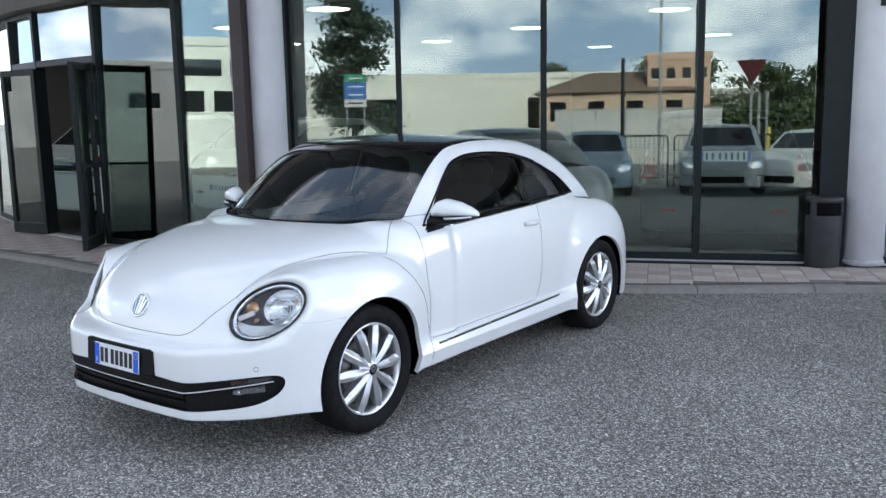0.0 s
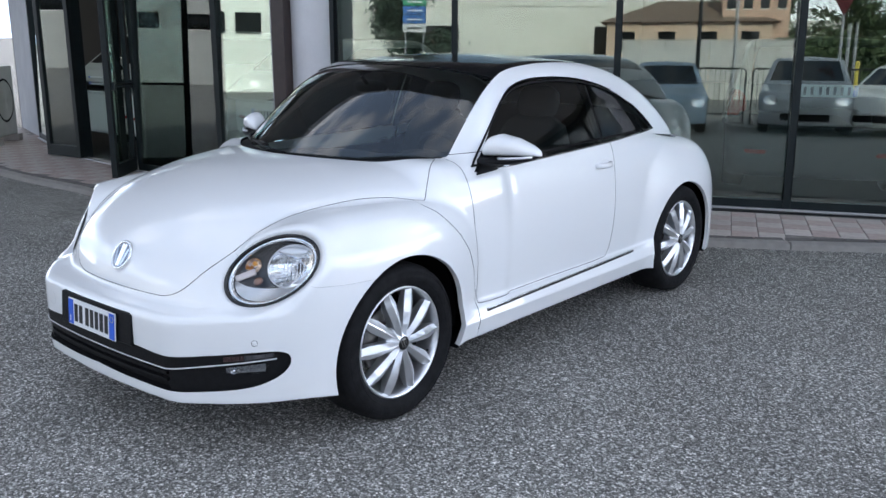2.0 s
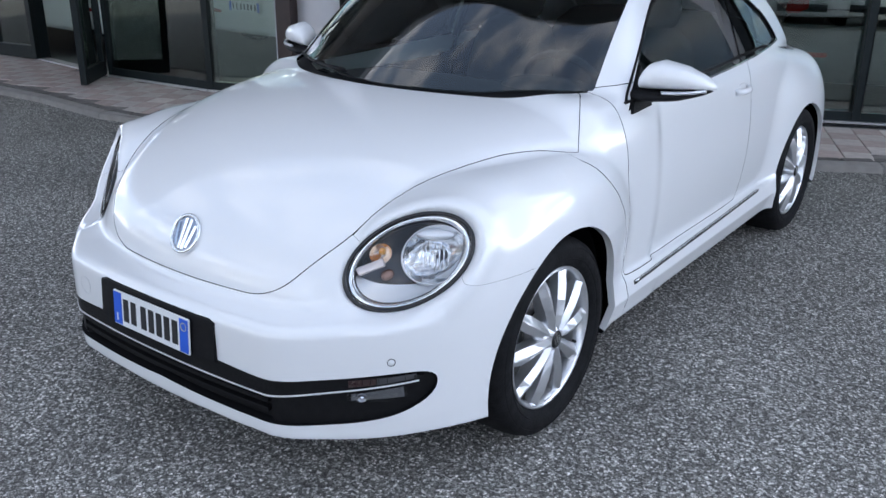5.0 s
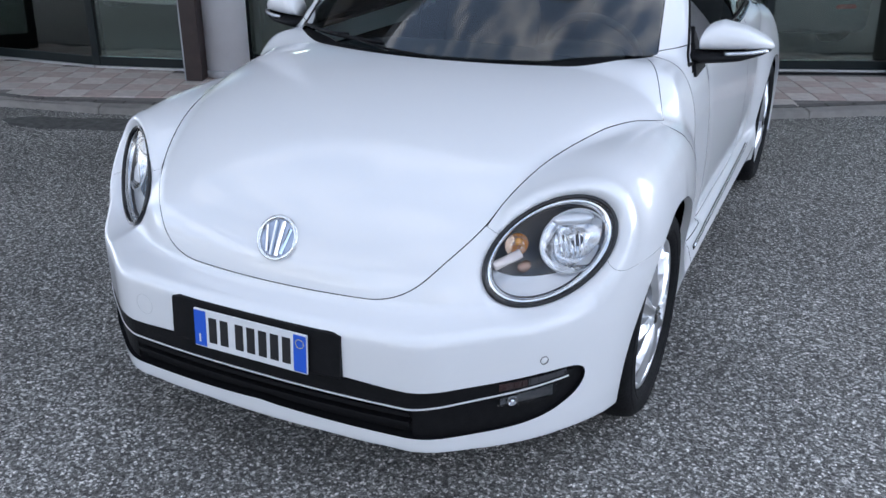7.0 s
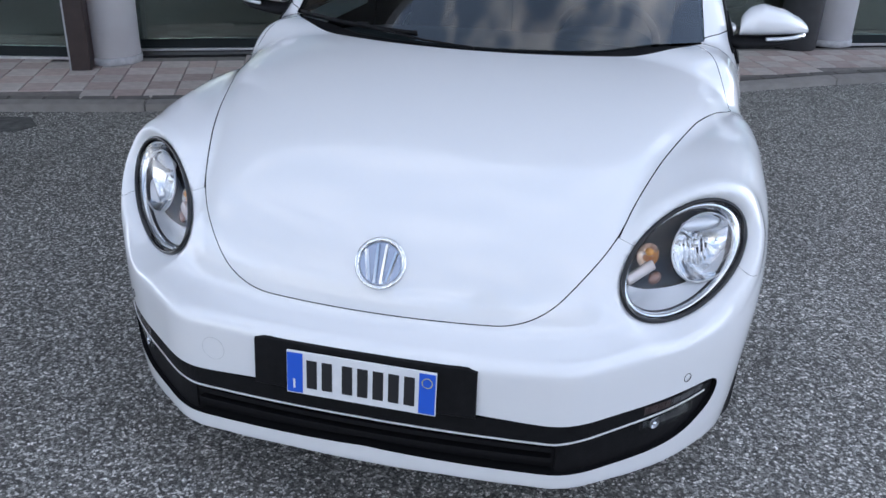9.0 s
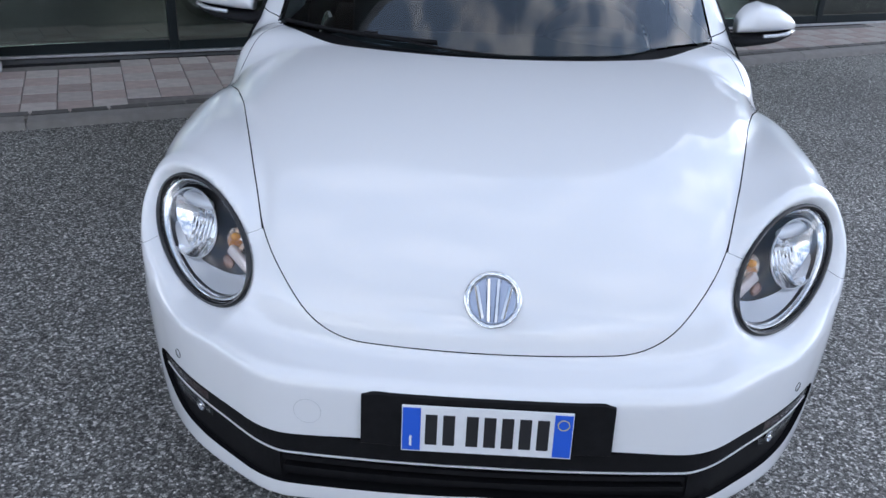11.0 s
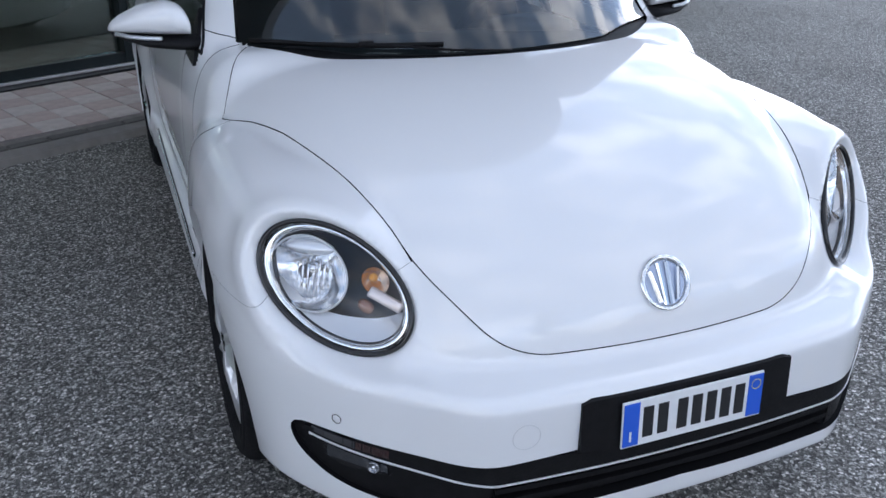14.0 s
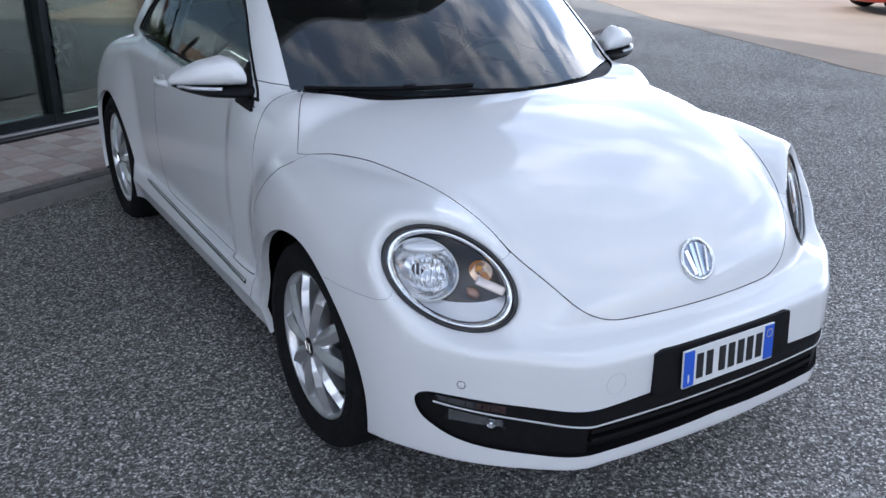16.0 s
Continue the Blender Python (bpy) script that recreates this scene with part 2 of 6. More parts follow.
def cut(skin, fn, gap=0.0):
    """Splits a skin along fn = 0, with a gap: (inside, outside). fn is scaled to run in metres along the skin."""
    P, N, T = skin
    if not len(P):
        return skin, skin
    g = gradient(fn, P)
    g -= N * np.sum(g * N, 1, keepdims=True)
    v = fn(P) / np.maximum(np.linalg.norm(g, axis=1), 0.15)
    return keep(skin, v + gap), keep(skin, gap - v)


def panel(name, skin, material, parent=None, label="", thick=0.012, lift=0.0, rim_material=None):
    """A skin as a mesh, with its rims folded inwards."""
    P, N, T = skin
    P = P + N * lift
    faces = len(T)
    e = np.sort(np.concatenate([T[:, [0, 1]], T[:, [1, 2]], T[:, [2, 0]]]), 1)
    d = np.concatenate([T[:, [0, 1]], T[:, [1, 2]], T[:, [2, 0]]])
    _, inv, num = np.unique(e, axis=0, return_inverse=True, return_counts=True)
    rim = d[num[inv.ravel()] == 1]
    if thick and len(rim):
        va, vb = rim[:, 0], rim[:, 1]
        along = P[vb] - P[va]
        outw = np.cross(along, N[va])
        outw /= np.linalg.norm(outw, axis=1, keepdims=True) + 1e-9
        k, m = len(P), len(rim)
        P = np.concatenate([P, P[va], P[vb], P[vb] - N[vb] * thick, P[va] - N[va] * thick])
        N = np.concatenate([N, outw, outw, outw, outw])
        i = np.arange(m)
        quads = np.stack([k + m + i, k + i, k + 3 * m + i, k + 2 * m + i], 1)
        T = np.concatenate([T, quads[:, [0, 1, 2]], quads[:, [0, 2, 3]]])
    me = bpy.data.meshes.new(name)
    me.vertices.add(len(P))
    me.vertices.foreach_set("co", P.astype(np.float32).ravel())
    me.loops.add(len(T) * 3)
    me.loops.foreach_set("vertex_index", T.astype(np.int32).ravel())
    me.polygons.add(len(T))
    me.polygons.foreach_set("loop_start", np.arange(0, len(T) * 3, 3, dtype=np.int32))
    me.polygons.foreach_set("use_smooth", np.ones(len(T), bool))
    me.update(calc_edges=True)
    me.normals_split_custom_set_from_vertices(N.tolist())
    me.materials.append(material)
    if rim_material:
        me.materials.append(rim_material)
        # rims along the seams are coloured dark, for the shade inside the gaps
        mid = P[T].mean(1)
        seam = (np.arange(len(T)) >= faces) & (arch_cut(mid) > 0.012) & (mid[:, 2] > 0.27) & (mid[:, 1] < 1.95)
        me.polygons.foreach_set("material_index", seam.astype(np.int32))
    ob = new(name, me)
    ob.parent = parent
    if label:
        tagged(ob, label)
    return ob


def inside_polygon(u, v, poly):
    """Signed distance to a closed outline in two coordinates, negative inside."""
    d = np.full(u.shape, 1e9)
    sgn = np.ones(u.shape)
    for (x0, y0), (x1, y1) in zip(poly, poly[1:] + poly[:1]):
        ex, ey = x1 - x0, y1 - y0
        wx, wy = u - x0, v - y0
        t = np.clip((wx * ex + wy * ey) / (ex * ex + ey * ey), 0, 1)
        d = np.minimum(d, (wx - ex * t) ** 2 + (wy - ey * t) ** 2)
        c1, c2, c3 = v >= y0, v < y1, ex * wy > ey * wx
        flip = (c1 & c2 & c3) | (~c1 & ~c2 & ~c3)
        sgn = np.where(flip, -sgn, sgn)
    return sgn * np.sqrt(d)


def curve2(points, n=8):
    """A closed smooth outline through points."""
    out = []
    m = len(points)
    for i in range(m):
        p = [Vector(points[(i + k) % m]) for k in (-1, 0, 1, 2)]
        for j in range(n):
            t = j / n
            q = 0.5 * (2 * p[1] + (p[2] - p[0]) * t + (2 * p[0] - 5 * p[1] + 4 * p[2] - p[3]) * t * t + (3 * p[1] - p[0] - 3 * p[2] + p[3]) * t ** 3)
            out.append((q.x, q.y))
    return out


# ---- the white car ----
def xyz(P):
    return np.abs(P[:, 0]), P[:, 1], P[:, 2]


SEAM_Y, SEAM_X = [-0.70, -0.545, -0.38, -0.25, -0.05, 0.10, 0.19, 0.40], [0.47, 0.530, 0.585, 0.625, 0.685, 0.74, 0.78, 0.84]


def hood_field(P):
    s, y, z = xyz(P)
    W = 0.885 + 0.075 * step(0.1, 0.9, y)
    edge = np.maximum(s - (np.interp(y, SEAM_Y, SEAM_X) - 0.05), 0)
    u = np.maximum(0.35 - y + 0.27 * s * s, 0) / 1.1
    v = np.maximum(z - 0.5 + 0.055 * s * s + 2.6 * edge ** 2, 0) / 0.54
    w = s / W
    f = u ** 2 + v ** 2.56 + w ** 8 - 1
    g = np.sqrt((2 * u / 1.1) ** 2 + (2.56 * v ** 1.56 / 0.54) ** 2 + (8 * w ** 7 / W) ** 2) + 0.35
    f = smax(f / g, s - (0.775 + 0.12 * np.clip(y, -0.6, 0.5)), 0.05)
    return smax(f, y - 0.75, 0.05)


def bumper_field(P):
    s, y, z = xyz(P)
    yb = -0.845 + 0.25 * np.maximum(0.30 - z, 0) ** 1.5 + 1.1 * np.maximum(z - 0.50, 0) ** 2
    a = yb + 0.12 * s * s
    b = yb + 0.040 + 0.76 * (s - 0.50)
    front = smax(a, b, 0.035) - y
    side = s - np.interp(z, [0.18, 0.30, 0.45, 0.54, 0.60, 0.66, 0.72, 0.80], [0.842, 0.862, 0.880, 0.888, 0.889, 0.884, 0.868, 0.835])
    f = smax(front * 0.86, side, 0.24)
    f = smax(f, z - np.minimum(0.562 + 0.10 * (y + 0.83) + 1.6 * np.maximum(y + 0.50, 0) ** 1.2 * step(0.70, 0.82, s), 0.73), 0.030)
    return smax(f, y - 0.1, 0.05)


def fender_field(P):
    s, y, z = xyz(P)
    c = np.interp(y, [-0.60, -0.40, -0.12, 0.06, 0.30], [0.60, 0.645, 0.685, 0.715, 0.725])
    rx = np.where(s > c, np.interp(z, [0.2, 0.45, 0.62, 0.85], [0.866, 0.894, 0.917, 0.932]) - 0.016 * step(-0.08, -0.34, y) - c, 0.20)
    return egg(s, y, z, (c, -0.04, 0.36), (rx, np.where(y < -0.04, 0.535 + 0.36 * np.clip(z - 0.72, -0.14, 0.10), 0.66), 0.545), 3.2)


def door_field(P):
    s, y, z = xyz(P)
    w = 0.856 - 0.32 * (z - 0.62) ** 2 - 0.030 * step(0.9, 0.2, y) - 0.05 * np.maximum(y - 1.9, 0) ** 2
    side = s - w
    f = smax(side, z - (1.03 - 0.16 * np.maximum(y - 1.9, 0) ** 2), 0.10)
    f = smax(f, 0.30 - y, 0.10)
    return smax(f, y - 3.1, 0.3)


def haunch_field(P):
    s, y, z = xyz(P)
    rx = np.where(s > 0.60, 0.305, 0.5)
    return egg(s, y, z, (0.60, 2.58, 0.40), (rx, np.where(y < 2.58, 0.60, 0.60), 0.555), 3.0)


def tail_field(P):
    s, y, z = xyz(P)
    return egg(s, y, z, (0, 2.3, 0.45), (0.80, 1.08, 0.58), 3.0)


def sill_field(P):
    s, y, z = xyz(P)
    f = smax(s - (0.888 - 0.30 * np.abs(z - 0.31)), z - 0.372, 0.02)
    return smax(smax(f, 0.25 - y, 0.03), y - 2.35, 0.03)


def cabin_field(P):
    s, y, z = xyz(P)
    wind = (0.155 + 1.4 * (z - 1.03) - 0.55 * np.clip(z - 1.03, 0, 0.37) * (0.37 - np.clip(z - 1.03, 0, 0.37)) + 0.69 * s * s - y) * 0.60
    d = y - 1.40
    roof = (z - (1.470 - np.where(d > 0, 0.125, 0.10) * d ** 2 - np.where(d > 0, 0.075, 0.0) * d ** 4 - 0.10 * s * s)) * np.where(d > 0.6, 0.75, 1.0)
    side = (s - (0.80 - 0.34 * np.maximum(z - 1.0, 0) - 0.25 * np.maximum(z - 1.0, 0) ** 2 - 0.075 * np.maximum(y - 1.5, 0) ** 2)) * 0.95
    f = smax(smax(wind, roof, 0.10), side, 0.05)
    return smax(f, 0.85 - z, 0.05)


LAMP_C, LAMP_U = Vector((0.688, -0.494, 0.715)), Vector((0.631, 0.638, 0.44)).normalized()
LAMP_N = Vector((0.521, -0.77, 0.369)).normalized()
LAMP_V = LAMP_N.cross(LAMP_U).normalized()
LAMP_A, LAMP_B = 0.187, 0.1135


def pod_field(P):
    """The slightly domed oval seat of each headlight."""
    u, v, n = lamp_plane(P)
    r = np.sqrt((u / LAMP_A) ** 2 + (v / LAMP_B) ** 2 + 1e-9)
    return smax(n + 0.005 - 0.012 * (1 - np.minimum(r, 1.3) ** 2), np.maximum((r - 1.15) * 0.14, -n - 0.25), 0.04)


def lamp_plane(P):
    q = np.stack([np.abs(P[:, 0]), P[:, 1], P[:, 2]], 1) - np.array(LAMP_C)
    return q @ np.array(LAMP_U), q @ np.array(LAMP_V), q @ np.array(LAMP_N)


def floor_line(y):
    """Height of the body's lower edge: chin, wheel bay, sill."""
    return 0.190 + 0.034 * step(-0.22, -0.5, y) + 0.03 * step(0.32, 0.46, y) * step(2.3, 2.1, y)


def body_field(P):
    front = smin(smin(fender_field(P), bumper_field(P), 0.07), pod_field(P), 0.08)
    front = smin(front, hood_field(P), 0.020)
    u, v, n = lamp_plane(P)
    r = np.sqrt((u / LAMP_A) ** 2 + (v / LAMP_B) ** 2 + 1e-9)
    front = smax(front, n + 0.001 - 0.20 * np.maximum(r - 1.02, 0) + 0.003, 0.018)
    mid = smin(door_field(P), sill_field(P), 0.015)
    f = smin(front, mid, 0.060)
    f = smin(f, tail_field(P), 0.05)
    f = smin(f, haunch_field(P), 0.06)
    f = smin(f, cabin_field(P), 0.022)
    return smax(f, floor_line(P[:, 1]) - P[:, 2], 0.018)


def lamp_cut(P):
    u, v, n = lamp_plane(P)
    r = np.sqrt((u / LAMP_A) ** 2 + (v / LAMP_B) ** 2 + 1e-9)
    return np.where(np.abs(n) < 0.16, (r - 1) * 0.14, 0.3)


WHEELS = (0.018, 2.54)


def arch_cut(P):
    s, y, z = xyz(P)
    d = np.minimum(np.hypot((y - 0.022) / np.where(y < 0.022, 1.0, 1.05), z - 0.335) - 0.372, np.hypot((y - 2.548) / 1.04, z - 0.335) - 0.360)
    return np.where(s > 0.55, d, 0.5)


GRILLE = curve2([(0.0, 0.284), (0.42, 0.276), (0.60, 0.283), (0.72, 0.302), (0.782, 0.342), (0.806, 0.392), (0.796, 0.430), (0.74, 0.437), (0.60, 0.424), (0.44, 0.413), (0.25, 0.422), (0.0, 0.424), (-0.25, 0.40), (-0.25, 0.32)], 6)


def grille_cut(P):
    s, y, z = xyz(P)
    return np.where(y < -0.3, inside_polygon(s, z, GRILLE), 0.5)


def cowl_line(s, y):
    return y - (0.130 + 0.56 * s * s + 1.6 * s ** 8)


def cowl_cut(P):
    """The black scuttle between bonnet and windscreen."""
    s, y, z = xyz(P)
    return np.maximum(np.maximum(-cowl_line(s, y), np.maximum(s - 0.752, 0.95 - z)), 0.005 - cabin_field(P))


def hood_cut(P):
    s, y, z = xyz(P)
    e = smax(0.592 - z, (s - 0.36 - (z - 0.585) * 0.92 - 2.5 * np.maximum(y + 0.5, 0)) * 0.74, 0.07)
    e = smax(e, np.where(y > -0.62, (s - np.interp(y, SEAM_Y, SEAM_X)) * 0.93, -0.2), 0.012)
    e = smax(e, cowl_line(s, y), 0.03)
    side = ((y - 0.335) + 1.75 * (s - 0.74)) * 0.5
    return np.maximum(e, side)


def bumper_cut(P):
    s, y, z = xyz(P)
    return np.where(y < 0.2, z - np.interp(s, [0.4, 0.53, 0.60, 0.78, 0.87, 0.94], [0.79, 0.772, 0.750, 0.700, 0.665, 0.645]), 0.3)


def fender_cut(P):
    s, y, z = xyz(P)
    top = np.where(y < 0.19, (np.interp(y, SEAM_Y, SEAM_X) - s) * 0.93, z - np.interp(y, [0.10, 0.19, 0.25, 0.31, 0.376, 0.44, 0.48, 0.505], [0.93, 0.884, 0.848, 0.795, 0.732, 0.65, 0.56, 0.45]))
    return np.maximum(top, y - 0.515)


DOOR = curve2([(0.50, 0.99), (0.515, 0.75), (0.525, 0.50), (0.535, 0.40), (0.60, 0.378), (1.1, 0.378), (1.62, 0.378), (1.70, 0.40), (1.735, 0.55), (1.75, 0.75), (1.755, 0.99), (1.755, 1.05), (1.1, 1.06), (0.53, 1.05)], 6)
SIDE_WINDOW = curve2([(0.590, 0.974), (0.572, 0.982), (0.66, 1.066), (0.775, 1.168), (0.89, 1.262), (1.03, 1.332), (1.26, 1.362), (1.62, 1.345), (1.93, 1.278), (2.17, 1.165), (2.335, 1.045), (2.30, 1.025), (1.76, 1.005), (1.28, 0.99), (0.9, 0.98)], 6)


def door_cut(P):
    s, y, z = xyz(P)
    return np.where(s > 0.5, inside_polygon(y, z, DOOR), 0.5)


def window_cut(P):
    s, y, z = xyz(P)
    return np.where(s > 0.5, inside_polygon(y, z, SIDE_WINDOW), 0.5)


def screen_edge(P):
    """Below zero between the pillars: windscreen and roof glass."""
    s, y, z = xyz(P)
    return np.maximum(np.maximum(0.975 - z, cabin_field(P) - 0.005 - 0.25 * np.maximum(z - 1.04, 0)), s - np.interp(y, [0.30, 0.50, 0.72, 0.85, 1.0, 1.3, 1.9, 2.4], [0.755, 0.70, 0.662, 0.640, 0.612, 0.590, 0.575, 0.53]))


def screen_top(P):
    s, y, z = xyz(P)
    return y - (0.80 + 0.30 * s * s)


def build_car():
    car = thing("car", "white two-door hatchback with rounded wings, black glass roof, parked on asphalt", "car")
    skin = solid(body_field, (-0.95, -0.95, 0.12), (0.95, 3.5, 1.53), 0.0125)
    P, N, T = skin
    bottom, skin = cut(skin, lambda Q: Q[:, 2] - 0.008 - floor_line(Q[:, 1]))
    _, bottom = cut(bottom, arch_cut)
    panel("underbody", bottom, DARK, car, "dark underbody panel", 0)
    _, skin = cut(skin, arch_cut)
    side_glass, skin = cut(skin, window_cut, 0.0)
    mid, skin = cut(skin, screen_edge, 0.0)
    screen, roof = cut(mid, screen_top, 0.003)
    roof, hatch = cut(roof, lambda Q: Q[:, 1] - 2.35, 0.002)
    g = gradient(cabin_field, screen[0], 0.02)
    screen = (screen[0], g / np.linalg.norm(g, axis=1, keepdims=True), screen[2])
    panel("windscreen", screen, CAR_GLASS, car, "clear windscreen", 0.004, -0.004)
    panel("roof_panel", roof, BLACK_GLOSS, car, "gloss black glass roof", 0.01)
    panel("tailgate", hatch, WHITE, car, "", 0.01)
    for sg, nm in ((1, ""), (-1, "")):
        g = keep(side_glass, -sg * side_glass[0][:, 0])
        a, b = cut(g, lambda Q: Q[:, 1] - 1.70, 0.012)
        panel("door_window", a, TINT_GLASS, car, "tinted door window", 0.004, -0.006)
        panel("quarter_window", b, TINT_GLASS, car, "tinted rear quarter window", 0.004, -0.006)
    lamps, skin = cut(skin, lamp_cut, 0.0)
    grille, skin = cut(skin, grille_cut, 0.0)
    # black sheet added under the skin: stands in for shade in the panel gaps
    line = keep(skin, np.where(cabin_field(skin[0]) < 0.03, 1.0, -1.0))
    panel("inner_lining", (line[0] - line[1] * 0.013, line[1], line[2]), DARK, car, "black sheet added for the shade in the panel gaps", 0)
    hood, skin = cut(skin, hood_cut, 0.0014)
    panel("bonnet", hood, WHITE, car, rim_material=DARK)
    cowl, skin = cut(skin, cowl_cut, 0.0)
    panel("scuttle", cowl, BLACK_PLASTIC, car, "black plastic scuttle panel", 0.01, -0.012)
    _, skin = cut(skin, lambda Q: np.maximum(np.maximum(np.abs(Q[:, 0]) - 0.70, 0.96 - Q[:, 2]), np.abs(Q[:, 1] - 0.2) - 0.22))
    for sg in (1, -1):
        h = keep(skin, -sg * skin[0][:, 0])
        door, h = cut(h, door_cut, 0.0016)
        panel("door", door, WHITE, car, rim_material=DARK)
        low, h = cut(h, bumper_cut, 0.0004)
        panel("bumper", low, WHITE, car, "", 0.030, rim_material=DARK)
        wing, h = cut(h, fender_cut, 0.0019)
        panel("front_wing", wing, WHITE, car, "", 0.025, rim_material=DARK)
        panel("side_body", h, WHITE, car, "", 0.02, rim_material=DARK)
    inset = np.where(np.abs(grille[0][:, :1]) < 0.448, 0.030, 0.013)
    panel("lower_grille", (grille[0] - grille[1] * inset, grille[1], grille[2]), BLACK_PLASTIC, car, "black lower grille", 0)
    return car


car = build_car()

def on_skin(points, way):
    """Slides points along a direction onto the car's skin."""
    P, d = np.array(points, float), np.array(way, float)
    d = d / np.linalg.norm(d)
    for _ in range(12):
        g = gradient(body_field, P) @ d
        P = P - d * np.clip(body_field(P) / np.where(np.abs(g) < 0.15, 0.15, g), -0.05, 0.05)[:, None]
    return P


def sided(bm, sg):
    """Mirrors a left-hand part for the right side."""
    if sg < 0:
        bmesh.ops.scale(bm, vec=(-1, 1, 1), verts=bm.verts)
        bmesh.ops.reverse_faces(bm, faces=bm.faces)
    return bm


def loop_tube(points, radius, steps=6, flat=1.0):
    """A closed ring of bar."""
    bm = bmesh.new()
    pts = [Vector(p) for p in points]
    n = len(pts)
    mid = sum(pts, Vector()) / n
    rings = []
    for i, p in enumerate(pts):
        d = (pts[(i + 1) % n] - pts[i - 1]).normalized()
        o = (p - mid)
        o = (o - d * o.dot(d)).normalized()
        u = d.cross(o)
        rings.append([bm.verts.new(p + radius * (math.cos(2 * math.pi * k / steps) * o + flat * math.sin(2 * math.pi * k / steps) * u)) for k in range(steps)])
    for i in range(n):
        a, b = rings[i], rings[(i + 1) % n]
        for k in range(steps):
            bm.faces.new((a[k], a[(k + 1) % steps], b[(k + 1) % steps], b[k]))
    bmesh.ops.recalc_face_normals(bm, faces=bm.faces)
    return bm




def blob(bm, c, r, p=2.6, m=None, steps=24):
    """A rounded lump: superellipsoid at c with half-sizes r."""
    rows = []
    for i in range(steps // 2 + 1):
        th = math.pi * i / (steps // 2) - math.pi / 2
        row = []
        for j in range(steps):
            ph = 2 * math.pi * j / steps
            q = [math.cos(th) * math.cos(ph), math.cos(th) * math.sin(ph), math.sin(th)]
            k = sum(abs(v) ** p for v in q) ** (-1 / p)
            v = Vector([c[a] + r[a] * q[a] * k for a in range(3)])
            row.append(bm.verts.new(m @ v if m is not None else v))
        rows.append(row)
    for a, b in zip(rows, rows[1:]):
        for j in range(steps):
            bm.faces.new((a[j], a[(j + 1) % steps], b[(j + 1) % steps], b[j]))
    bmesh.ops.remove_doubles(bm, verts=bm.verts, dist=1e-6)
    bmesh.ops.recalc_face_normals(bm, faces=bm.faces)
    return bm


# ---- car: wheels ----
def spoke(angle):
    """One tapered spoke with a ridge, in the wheel's plane (x is outwards)."""
    bm = bmesh.new()
    secs = [(0.034, 0.015, 0.027), (0.08, 0.019, 0.030), (0.13, 0.025, 0.028), (0.178, 0.028, 0.021), (0.205, 0.024, 0.013), (0.232, 0.022, 0.008)]
    rot = Matrix.Rotation(angle, 4, "X")
    rings = []
    for r, w, x in secs:
        prof = [(-0.030, -w * 0.9), (x - 0.016, -w), (x, -w * 0.10), (x - 0.001, w * 0.12), (x - 0.016, w), (-0.030, w * 0.9)]
        rings.append([bm.verts.new(rot @ Vector((px, py, r))) for px, py in prof])
    for a, b in zip(rings, rings[1:]):
        for k in range(6):
            bm.faces.new((a[k], a[(k + 1) % 6], b[(k + 1) % 6], b[k]))
    bm.faces.new(rings[0])
    bm.faces.new(rings[-1])
    bmesh.ops.recalc_face_normals(bm, faces=bm.faces)
    return bm


